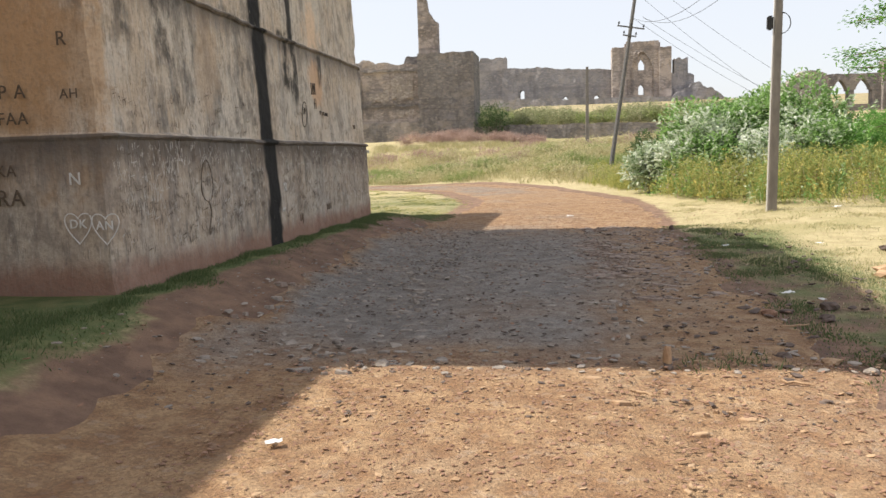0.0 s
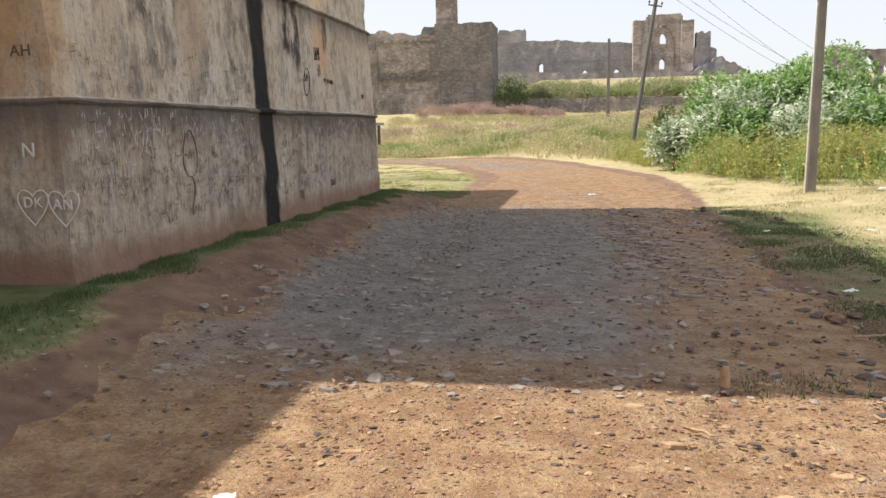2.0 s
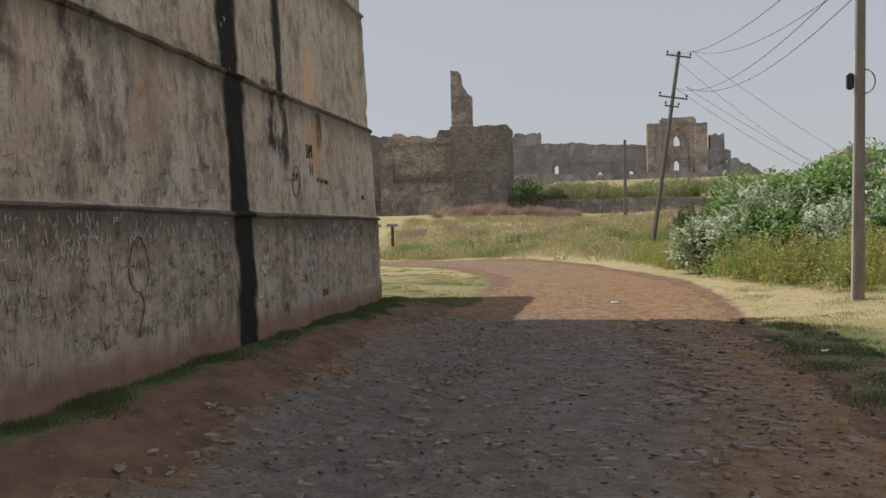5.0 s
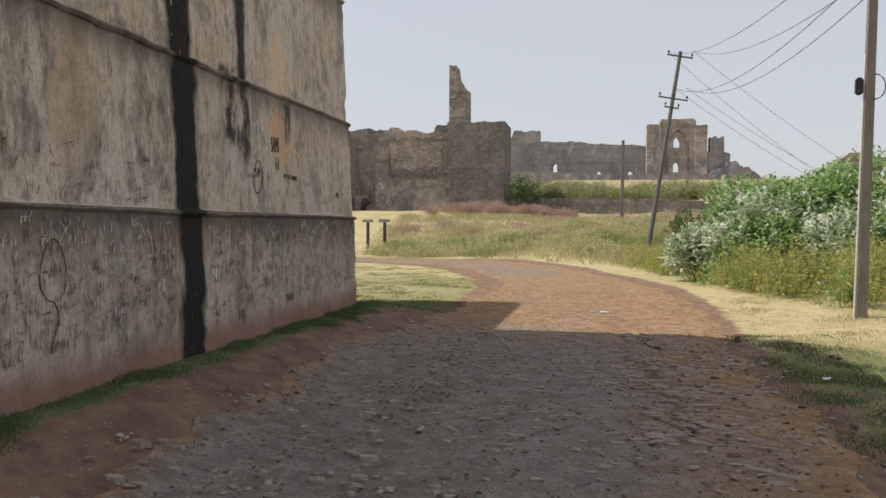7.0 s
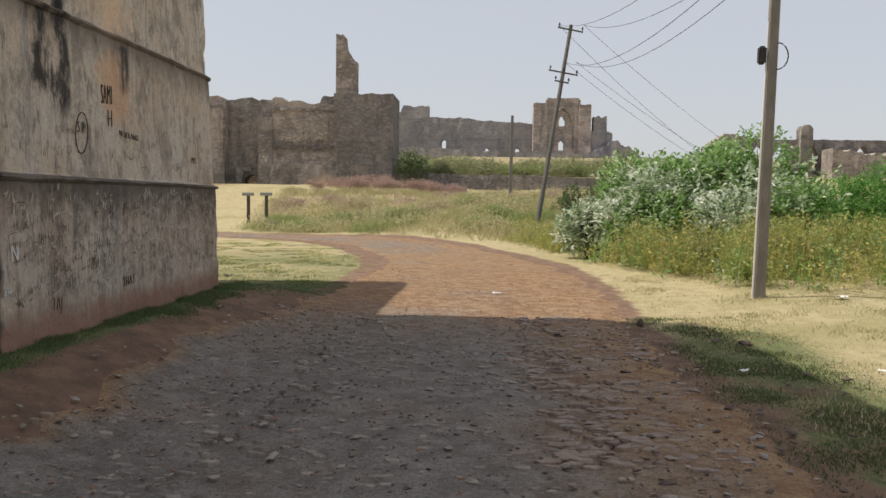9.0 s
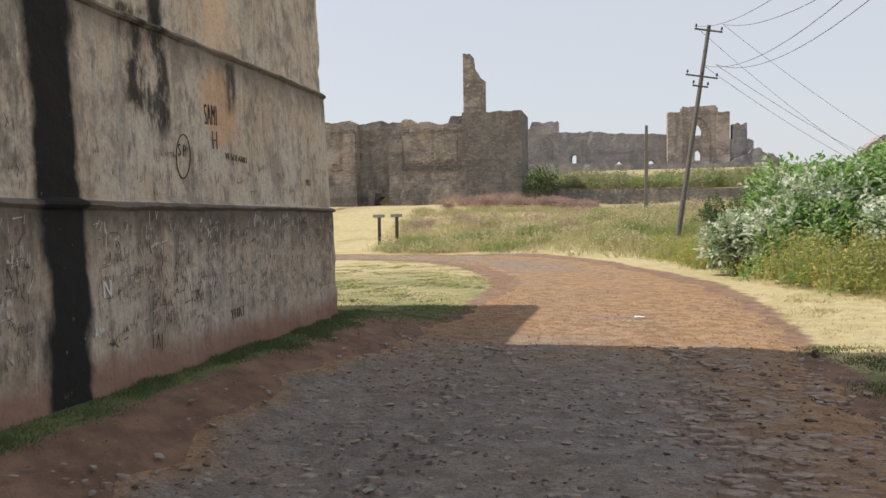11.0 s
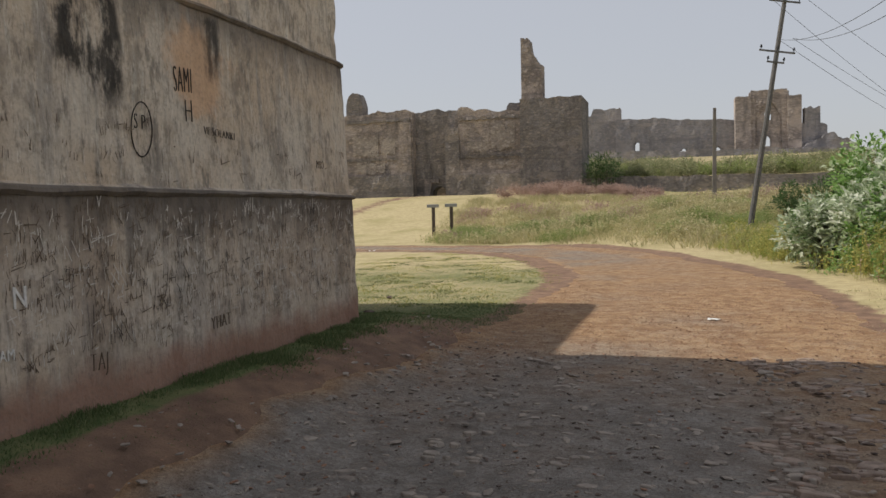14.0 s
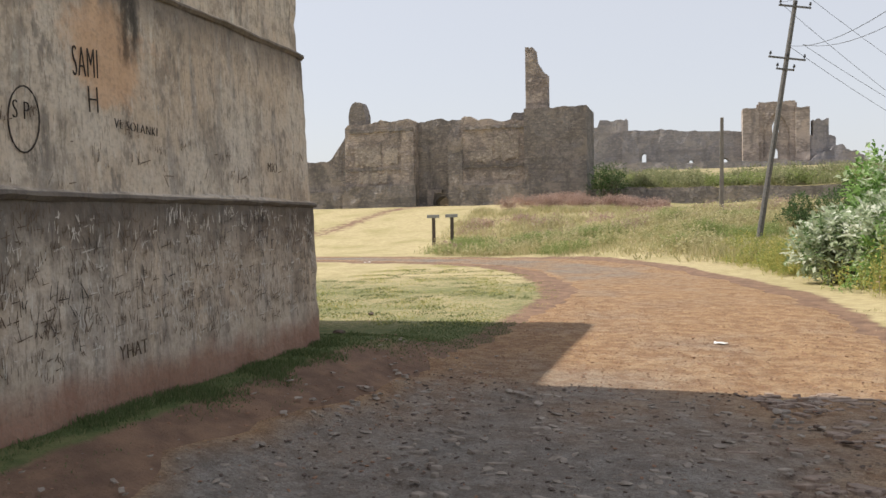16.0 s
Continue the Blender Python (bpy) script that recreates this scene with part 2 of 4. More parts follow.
def leafy(name, a, b, c2, rough=0.6, through=0.4):
    """Foliage: colour varies leaf by leaf through the attribute tone."""
    k = Mat(name, rough)
    tone = k.attribute("tone")
    c = k.mix(k.step(tone, 0.0, 0.6), a, b)
    c = k.mix(k.step(tone, 0.7, 1.0), c, c2)
    k.done(c)
    tr = k.t.nodes.new("ShaderNodeBsdfTranslucent")
    k.link(c, tr.inputs[0])
    mx = k.t.nodes.new("ShaderNodeMixShader")
    mx.inputs[0].default_value = through
    k.link(k.b.outputs[0], mx.inputs[1])
    k.link(tr.outputs[0], mx.inputs[2])
    k.link(mx.outputs[0], k.t.nodes["Material Output"].inputs[0])
    return k.m


def plain(name, a, b, scale=8.0, rough=0.8, metal=0.0, stretch=(1, 1, 1), depth=0.004):
    k = Mat(name, rough)
    k.b.inputs["Metallic"].default_value = metal
    n = k.noise(scale, 6, stretch)
    return k.done(k.mix(k.step(n, 0.3, 0.7), a, b), k.noise(scale * 5, 4), depth, 0.5)


PLASTER = plaster_material()
RUIN = masonry_material("weathered_basalt", (0.25, 0.225, 0.21), (0.33, 0.30, 0.28), (0.13, 0.122, 0.12), (0.43, 0.37, 0.32))
# far copy of the basalt, paler and bluer: distance haze put into the colour
RUIN_HAZED = masonry_material("hazed_far_basalt", (0.28, 0.27, 0.28), (0.35, 0.335, 0.34), (0.18, 0.175, 0.185), (0.43, 0.39, 0.37))
RUIN_WARM = masonry_material("pink_lime_masonry", (0.33, 0.28, 0.25), (0.43, 0.37, 0.33), (0.17, 0.155, 0.15), (0.62, 0.52, 0.45))
LIME = masonry_material("worn_lime_plaster", (0.36, 0.31, 0.27), (0.47, 0.41, 0.36), (0.21, 0.19, 0.18), (0.62, 0.54, 0.47))
EARTH = earth_material()
GRAVEL = gravel_material()
CONCRETE = plain("weathered_concrete", (0.19, 0.17, 0.15), (0.27, 0.245, 0.215), 6, 0.9, 0, (1, 1, 0.3))
IRON = plain("galvanised_iron", (0.10, 0.10, 0.10), (0.18, 0.17, 0.16), 12, 0.6, 0.3)
CABLE = plain("black_cable", (0.03, 0.03, 0.03), (0.05, 0.05, 0.05), 5, 0.6)
WHITE_PAINT = plain("chalk_white_paint", (0.62, 0.60, 0.57), (0.74, 0.72, 0.69), 30, 0.9)
BLACK_PAINT = plain("charcoal_marks", (0.035, 0.03, 0.027), (0.06, 0.05, 0.045), 30, 0.95)
BROWN_MARK = plain("brown_scratch", (0.10, 0.075, 0.055), (0.15, 0.11, 0.08), 30, 0.95)
PALE_MARK = plain("pale_scratch", (0.52, 0.48, 0.43), (0.64, 0.60, 0.54), 30, 0.95)
STONE = plain("pale_stone", (0.22, 0.19, 0.165), (0.38, 0.33, 0.28), 9, 0.9, 0, (1, 1, 1), 0.01)
DARK_STONE = plain("dark_stone", (0.09, 0.07, 0.06), (0.16, 0.12, 0.10), 9, 0.9, 0, (1, 1, 1), 0.01)
SLAB = plain("worn_brown_stone", (0.21, 0.16, 0.13), (0.35, 0.275, 0.225), 11, 0.85, 0, (1, 1, 1), 0.008)
TAN_STONE = plain("tan_stone", (0.34, 0.22, 0.13), (0.46, 0.32, 0.20), 9, 0.9, 0, (1, 1, 1), 0.01)
RED_STONE = plain("red_laterite", (0.22, 0.125, 0.085), (0.33, 0.20, 0.135), 14, 0.9, 0, (1, 1, 1), 0.01)
PAPER = plain("litter_white", (0.68, 0.68, 0.67), (0.78, 0.78, 0.77), 20, 0.7)
BARK = plain("grey_bark", (0.16, 0.13, 0.10), (0.24, 0.20, 0.15), 14, 0.95, 0, (1, 1, 0.3), 0.01)
WOOD = plain("weathered_timber", (0.075, 0.06, 0.05), (0.12, 0.10, 0.08), 10, 0.9, 0, (1, 1, 0.2))
BOARD = plain("faded_sign_paint", (0.26, 0.26, 0.25), (0.34, 0.34, 0.32), 14, 0.8)
LEAF_BROAD = leafy("calotropis_leaf", (0.13, 0.24, 0.06), (0.27, 0.42, 0.14), (0.62, 0.68, 0.50), 0.45, 0.45)
LEAF_PALE = leafy("pale_felted_leaf", (0.17, 0.26, 0.11), (0.46, 0.52, 0.36), (0.76, 0.79, 0.68), 0.45, 0.45)
LEAF_FINE = leafy("mesquite_leaf", (0.085, 0.21, 0.04), (0.16, 0.34, 0.075), (0.27, 0.43, 0.14), 0.55, 0.45)
LEAF_DARK = leafy("dark_shrub_leaf", (0.045, 0.085, 0.032), (0.08, 0.14, 0.05), (0.14, 0.19, 0.08), 0.6)
GRASS_GREEN = leafy("green_grass", (0.095, 0.14, 0.055), (0.155, 0.20, 0.085), (0.27, 0.27, 0.14), 0.7)
GRASS_YELLOW = leafy("yellow_weeds", (0.21, 0.28, 0.08), (0.44, 0.43, 0.15), (0.68, 0.54, 0.18), 0.7)
GRASS_OLIVE = leafy("olive_field_grass", (0.37, 0.36, 0.18), (0.53, 0.48, 0.28), (0.66, 0.57, 0.40), 0.7)
GRASS_TERRACE = leafy("rank_terrace_grass", (0.20, 0.22, 0.11), (0.32, 0.33, 0.18), (0.46, 0.42, 0.28), 0.7)
GRASS_PINK = leafy("pinkish_dry_brush", (0.36, 0.25, 0.21), (0.46, 0.34, 0.29), (0.55, 0.44, 0.37), 0.8)


# ---- mesh tools ----
def obj(name, verts, faces, mat, parent=None, smooth=False):
    me = bpy.data.meshes.new(name)
    me.from_pydata(verts, [], faces)
    me.materials.append(mat)
    if smooth:
        me.polygons.foreach_set("use_smooth", [True] * len(me.polygons))
    me.update()
    ob = new(name, me)
    ob.parent = parent
    return ob


def from_bm(name, bm, mat, parent=None, smooth=False):
    me = bpy.data.meshes.new(name)
    bmesh.ops.recalc_face_normals(bm, faces=bm.faces)
    bm.to_mesh(me)
    bm.free()
    me.materials.append(mat)
    if smooth:
        me.polygons.foreach_set("use_smooth", [True] * len(me.polygons))
    ob = new(name, me)
    ob.parent = parent
    return ob


def box(bm, x0, x1, y0, y1, z0, z1, m=None):
    m = m or Matrix()
    v = [bm.verts.new(m @ Vector(p)) for p in
         ((x0, y0, z0), (x1, y0, z0), (x1, y1, z0), (x0, y1, z0), (x0, y0, z1), (x1, y0, z1), (x1, y1, z1), (x0, y1, z1))]
    for f in ((0, 3, 2, 1), (4, 5, 6, 7), (0, 1, 5, 4), (1, 2, 6, 5), (2, 3, 7, 6), (3, 0, 4, 7)):
        bm.faces.new([v[i] for i in f])


def tube(bm, points, radii, sides=8):
    """A tapered tube along points."""
    rings = []
    for i, p in enumerate(points):
        d = (Vector(points[min(i + 1, len(points) - 1)]) - Vector(points[max(i - 1, 0)])).normalized()
        a = d.orthogonal().normalized()
        b = d.cross(a)
        rings.append([bm.verts.new(Vector(p) + float(radii[i]) * (a * math.cos(2 * math.pi * k / sides) + b * math.sin(2 * math.pi * k / sides))) for k in range(sides)])
    for r, s in zip(rings, rings[1:]):
        for k in range(sides):
            bm.faces.new((r[k], r[(k + 1) % sides], s[(k + 1) % sides], s[k]))
    bm.faces.new(rings[0][::-1])
    bm.faces.new(rings[-1])


def sm(v, a, b):
    u = min(1.0, max(0.0, (v - a) / (b - a)))
    return u * u * (3 - 2 * u)


def hump(x, y, s):
    return noise.noise(Vector((x / s, y / s, 3.7)))


# ---- ground ----
ROAD_Z = -0.39


def ground_z(x, y):
    bank = sm(x, 0.25, 1.9)
    near_wall = (1 - sm(y, 0.2, 3.5)) * (1 - bank)
    z = ROAD_Z * (1 - near_wall)
    z += 0.02 * hump(x, y, 1.3) + 0.05 * hump(x, y, 6) * sm(abs(x - 4), 3, 6)
    z += 0.25 * sm(x, 6.5, 11) * sm(y, -6, 6)
    # right side climbs early, left side late, up to the foot of the ruins
    right = sm(x, -6, 5)
    z += right * 2.3 * sm(y, 16, 58) + (1 - right) * 3.5 * sm(y, 36, 70)
    z += sm(x, 22, 45) * 1.5 * sm(y, 25, 60)
    # raised terrace behind the retaining wall
    if x > -14:
        t = sm(y, 71.0, 71.6) * sm(x, -14, -12)
        z += t * (4.3 - z) if z < 4.3 else 0
        z += sm(x, -14, -8) * 11.4 * min(1.0, max(0.0, (y - 72) / 158))
    return z


def road_centre(s):
    """Centre and half width of the road at s, from behind the walker to where it bends away."""
    keys = [(-45, 4.2, -45, 2.9), (-12, 3.9, -12, 2.7), (-6, 3.75, -6, 2.75), (0, 3.75, 0, 2.75), (5, 4.0, 5, 2.75), (10, 3.85, 10.2, 2.4),
            (15, 2.9, 14.8, 2.25), (20, 1.2, 19.6, 2.2), (25, -1.8, 24.0, 2.1), (30, -6.0, 27.2, 2.0), (38, -13.5, 29.5, 2.0), (60, -36, 31.5, 2.0), (90, -66, 33, 2.0)]
    for a, b in zip(keys, keys[1:]):
        if a[0] <= s <= b[0]:
            u = (s - a[0]) / (b[0] - a[0])
            return [a[i] + (b[i] - a[i]) * u for i in (1, 2, 3)]
    return keys[-1][1:]


ROAD_LINE = [Vector(road_centre(s)[:2]) for s in np.arange(-45, 90, 0.5)]


def road_distance(x, y):
    p = Vector((x, y))
    return min((p - q).length for q in ROAD_LINE)


def build_ground():
    def axis(lo, hi, fine0, fine1, step, grow):
        v = [fine0]
        while v[-1] < fine1:
            v.append(v[-1] + step)
        d = step
        while v[-1] < hi:
            d *= grow
            v.append(v[-1] + d)
        d, low = step, [fine0]
        while low[-1] > lo:
            d *= grow
            low.append(low[-1] - d)
        return low[:0:-1] + v

    xs, ys = axis(-1500, 1500, -3, 12, 0.22, 1.12), axis(-800, 2500, -16, 12, 0.25, 1.06)
    verts, green, red = [], [], []
    for y in ys:
        for x in xs:
            verts.append((x, y, ground_z(x, y)))
            d = road_distance(x, y) if abs(x) < 60 and -50 < y < 50 else 99
            g = 1.1 * (1 - sm(x, 0.3, 0.6 + 0.8 * (1 - sm(y, -12, -10.6)))) * (1 - sm(y, 1.0, 5.0)) * sm(y, -20, -13)
            g = max(g, (1 - sm(x, 0.8, 2.2)) * sm(y, -0.5, 0.5) * (1 - sm(y, 3.5, 7.5)) * 0.85)
            g = max(g, 0.56 * (1 - sm(x, 1.5, 3.0)) * sm(y, 2, 5) * (1 - sm(y, 12, 22)))
            g = max(g, sm(x, 6.3, 7.2) * sm(y, -12, -9) * (1 - sm(y, -2, 0.5)) * (1 - sm(x, 8, 9.5)) * 0.6)
            g = max(g, 0.38 * sm(y, 24, 34) * sm(x, -10, -6), 0.22, 0.4 * sm(y, 70, 73) * sm(x, -14, -10))
            g = max(g, 0.7 * sm(x, 6.2, 7.0) * sm(y, -12.5, -11) * (1 - sm(y, -2, 0.5)) * (1 - sm(x, 8.0, 9.0)))
            green.append(g)
            r = 1 - sm(d, 2.6, 3.6)
            r = max(r, sm(x, 0.2 + 0.7 * (1 - sm(y, -12, -10.6)), 0.5 + 1.1 * (1 - sm(y, -12, -10.6))) * (1 - sm(x, 3, 4)) * (1 - sm(y, -1, 2)))
            r = max(r, 0.55 * (1 - sm(y, -15, -8)) * sm(x, -1, 1) * (1 - sm(x, 6.5, 11)))
            r = max(r, 0.5 * sm(x, 6.0, 6.6) * (1 - sm(x, 7.6, 8.6)) * sm(y, -12.5, -11.5) * (1 - sm(y, -6, -1)))
            # footpath to the doorway of the ruin
            px = -22 + (y - 68) * 0.12
            r = max(r, 0.62 * (1 - sm(abs(x - px), 0.8, 2.4)) * sm(y, 30, 34) * (1 - sm(y, 68, 70)))
            r = max(r, 0.42 * sm(y, 71.5, 72.5) * sm(x, -14, -11))
            red.append(r)
    n = len(xs)
    faces = [(j * n + i, j * n + i + 1, (j + 1) * n + i + 1, (j + 1) * n + i) for j in range(len(ys) - 1) for i in range(n - 1)]
    ob = obj("ground", verts, faces, EARTH, smooth=True)
    for name, vals in (("green", green), ("red", red)):
        ob.data.attributes.new(name, "FLOAT", "POINT").data.foreach_set("value", vals)
    tagged(ob, "dry yellow grass and red earth ground", "ground", kind="structure")


def build_road():
    verts, grey = [], []
    cols = 27
    ss = list(np.arange(-45, -17, 1.0)) + list(np.arange(-17, 12, 0.2)) + list(np.arange(12, 90, 0.6))
    for i, s in enumerate(ss):
        x, y, w = road_centre(s)
        x2, y2, _ = road_centre(s + 0.05)
        x1, y1, _ = road_centre(s - 0.05)
        d = Vector((x2 - x1, y2 - y1)).normalized()
        nrm = Vector((d.y, -d.x))
        for c in range(cols):
            u = -1 + 2 * c / (cols - 1)
            side = 1 if u > 0 else -1
            wob = w + 0.35 * hump(x + side * 9, y, 1.1) + 0.2 * hump(x + side * 5, y, 0.35)
            p = Vector((x, y)) + nrm * u * wob
            e = 1 - abs(u)
            z = ground_z(p.x, p.y) + 0.03 * sm(e, 0.0, 0.12) - 0.015 * (e <= 0.001)
            z += 0.006 * hump(p.x, p.y, 0.22) * sm(e, 0, 0.1) - 0.02 * (abs(abs(u) - 0.45) < 0.14)
            verts.append((p.x, p.y, z))
            # grey gravel towards the middle; fading in y also paints in the gatehouse's shade
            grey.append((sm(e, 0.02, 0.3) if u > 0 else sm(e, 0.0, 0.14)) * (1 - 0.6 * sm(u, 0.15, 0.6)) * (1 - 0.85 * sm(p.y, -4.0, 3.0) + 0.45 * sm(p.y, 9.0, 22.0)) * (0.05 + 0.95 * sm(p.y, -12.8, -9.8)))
    n = cols
    faces = [(j * n + i, j * n + i + 1, (j + 1) * n + i + 1, (j + 1) * n + i) for j in range(len(ss) - 1) for i in range(n - 1)]
    ob = obj("road", verts, faces, GRAVEL, smooth=True)
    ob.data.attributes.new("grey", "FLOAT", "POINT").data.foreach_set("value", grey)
    tagged(ob, "unpaved road of gravel and red earth, greyed where shaded", "road", kind="structure")


build_ground()
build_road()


# ---- the plastered gatehouse ----
def bay_top(y):
    """Roofline of the bay, arched along its length."""
    u = (y + 5.2) / 6.0
    return 10.2 - 0.5 * u * u


def tier(parent, z0, z1, off0, off1, near=-10.42):
    """One battered storey band of the bay, leaning in as it rises."""
    plan = lambda o: [(-o, -o * 0.15), (-o, near + 0.1 + o * 0.4), (-o - 0.1, near + o * 0.4), (-3.6, near + o * 0.4), (-3.6, -o * 0.15)]
    bm = bmesh.new()
    rows = []
    levels = max(2, int((min(z1, 6.0) - z0) / 0.12))
    zs = [z0 + (z1 - z0) * i / levels for i in range(levels + 1)]
    for z in zs:
        o = off0 + (off1 - off0) * (z - z0) / (z1 - z0)
        ring = []
        pts = plan(o)
        for a, b, m in zip(pts, pts[1:] + pts[:1], (66, 2, 22, 8, 22)):
            for i in range(m):
                p = Vector(a).lerp(Vector(b), i / m)
                k = 0.018 * hump(p.y * 1.0 + p.x, z * 1.0, 0.45) + 0.012 * hump(p.y + 7, z, 0.15)
                zz = min(z, bay_top(p.y)) if z > 7 else z
                worn = 0.03 * abs(hump(z, p.y, 0.2)) if i == 0 else 0.0
                ring.append(bm.verts.new((p.x + k - worn, p.y - worn * 0.5, zz)))
        rows.append(ring)
    for r, s in zip(rows, rows[1:]):
        for i in range(len(r)):
            j = (i + 1) % len(r)
            bm.faces.new((r[i], r[j], s[j], s[i]))
    bm.faces.new(rows[-1])
    return from_bm("wall", bm, PLASTER, parent)


def ledge(parent, z, o, deep, high):
    """Sloping drip course on top of a tier."""
    plan = lambda o: [(-3.55, -o * 0.15), (-o, -o * 0.15), (-o, -10.32 + o * 0.4), (-o - 0.1, -10.42 + o * 0.4), (-3.55, -10.42 + o * 0.4)]
    bm = bmesh.new()
    profile = [(o - 0.015, z - 0.035), (o - 0.045, z - 0.005), (o - 0.035, z + 0.02), (o + deep, z + high)]
    runs = []
    for oo, zz in profile:
        run, pts = [], plan(oo)
        for a, b, m in zip(pts, pts[1:], (24, 75, 2, 24)):
            for i in range(m + (b == pts[-1])):
                p = Vector(a).lerp(Vector(b), i / m)
                bite = 0.022 * hump(p.y * 1.0 + p.x, zz * 3, 0.3) + 0.012 * hump(p.y, 4, 0.09)
                run.append(bm.verts.new((p.x + bite, p.y + bite * 0.3, zz + bite * 0.7 - 0.012 * math.sin(p.y * 0.9))))
        runs.append(run)
    for r, s in zip(runs, runs[1:]):
        for i in range(len(r) - 1):
            bm.faces.new((r[i], r[i + 1], s[i + 1], s[i]))
    return from_bm("ledge", bm, PLASTER, parent)


gate = new("gatehouse")
tagged(gate, "tall stained lime-plastered gatehouse with ledges and graffiti", "building")
tier(gate, -0.6, 1.6, -0.02, 0.045)
tier(gate, 1.6, 3.31, 0.075, 0.15)
tier(gate, 3.31, 5.55, 0.19, 0.27)
# unseen top storey; its near overhang is added to stretch the shadow
tier(gate, 5.55, 10.4, 0.30, 0.42, -11.85)
ledge(gate, 1.6, 0.045, 0.05, 0.055)
ledge(gate, 3.31, 0.15, 0.06, 0.06)
ledge(gate, 5.55, 0.27, 0.05, 0.05)
bm = bmesh.new()
box(bm, -12, -3.0, -60, 5.2, -0.6, 6.75)
main = from_bm("hall", bm, PLASTER, gate)


# ---- writing on the wall ----
def face_x(z):
    """Outer face of the bay at height z."""
    for z0, z1, a, b in ((-0.6, 1.6, -0.02, 0.045), (1.6, 3.31, 0.075, 0.15), (3.31, 5.55, 0.19, 0.27)):
        if z <= z1:
            return -(a + (b - a) * (z - z0) / (z1 - z0))
    return -0.3


def scrawl(text, y, z, size, mat, slant=0.0, weight=0.0, narrow=0.8):
    cu = bpy.data.curves.new("graffiti", "FONT")
    cu.body, cu.size, cu.shear, cu.offset, cu.extrude = text, size, slant, weight - 0.004, 0.004
    cu.space_character = 1.1
    cu.resolution_u = 3
    cu.materials.append(mat)
    ob = new("graffiti", cu)
    ob.matrix_world = Matrix.Translation((face_x(z + size / 2) + 0.02, y, z)) @ Euler((radians(90), 0, radians(90))).to_matrix().to_4x4() @ Matrix.Rotation(radians(random.uniform(-5, 5)), 4, "Z") @ Matrix.Diagonal((narrow, 1, 1, 1))
    tagged(ob, "hand-scrawled letters on the plaster wall", "graffiti", "graffiti on the gatehouse")
    return ob


def strokes(count, y0, y1, z0, z1, mat, seed, label, lo=0.03, hi=0.13):
    """Unreadable scratched marks, in rows of short bars."""
    rnd = random.Random(seed)
    verts, faces = [], []
    while len(faces) < count:
        y, z, h = rnd.uniform(y0, y1), rnd.uniform(z0, z1), rnd.uniform(lo, hi)
        drift = rnd.uniform(-0.35, 0.35)
        for k in range(rnd.choice((1, 1, 1, 2, 3, 5))):
            cy = y + k * h * 0.6
            if cy > y1 or -6.45 < cy < -5.65:
                continue
            for _ in range(rnd.randint(1, 2)):
                ang = rnd.choice((90, 90, 90, 90, 80, 100, 60, 120, 10)) + rnd.uniform(-10, 10)
                l, w = h * rnd.uniform(0.5, 1.1), rnd.uniform(0.0018, 0.005)
                dy, dz = math.cos(radians(ang)), math.sin(radians(ang))
                oy, oz = cy + rnd.uniform(-0.3, 0.3) * h, min(z1, z + k * h * drift + rnd.uniform(-0.25, 0.25) * h)
                x = face_x(oz) + 0.022
                i = len(verts)
                for a, b in ((-l / 2, -w), (l / 2, -w * 0.6), (l / 2, w * 0.6), (-l / 2, w)):
                    verts.append((x + 0.006 * hump(oy, oz, 0.4), oy + a * dy - b * dz, oz + a * dz + b * dy))
                faces.append((i, i + 1, i + 2, i + 3))
    tagged(obj("scratched_marks", verts, faces, mat), label, "graffiti", kind="stuff")


strokes(2600, -10.4, -0.1, 0.4, 1.52, BROWN_MARK, 1, "brown scratched marks on the plaster")
strokes(1800, -10.4, -0.1, 0.45, 1.52, PALE_MARK, 2, "pale scratched marks on the plaster")
strokes(420, -10.2, -0.2, 1.68, 2.2, BROWN_MARK, 3, "brown scratched marks above the ledge")
strokes(200, -7.5, -0.2, 0.5, 1.45, BLACK_PAINT, 4, "charcoal marks on the plaster", 0.06, 0.16)
scrawl("SAMI", -3.70, 2.47, 0.33, BLACK_PAINT, 0.1, -0.004, 0.36)
scrawl("H", -3.57, 2.22, 0.3, BLACK_PAINT, 0, -0.004, 0.6)
scrawl("S P", -4.27, 2.1, 0.18, BLACK_PAINT, 0, 0, 0.6)
scrawl("VE SOLANKI", -3.3, 2.14, 0.11, BLACK_PAINT)
scrawl("N", -5.62, 0.82, 0.2, WHITE_PAINT, 0, 0.006)
scrawl("AM", -5.75, 0.5, 0.1, WHITE_PAINT, 0, 0.004)
scrawl("YHAT", -3.42, 0.36, 0.17, BROWN_MARK, 0, 0, 0.7)
scrawl("TAJ", -4.97, 0.28, 0.2, BROWN_MARK, 0, -0.003, 0.6)
scrawl("MIO", -1.0, 1.93, 0.15, BROWN_MARK, 0, -0.002, 0.7)


def scrawl_near(text, x, z, size, mat):
    """Letters on the side of the bay that faces down the road."""
    ob = scrawl(text, 0, z, size, mat, 0, 0.004)
    ob.matrix_world = Matrix.Translation((x, -10.45, z)) @ Euler((radians(90), 0, 0)).to_matrix().to_4x4()


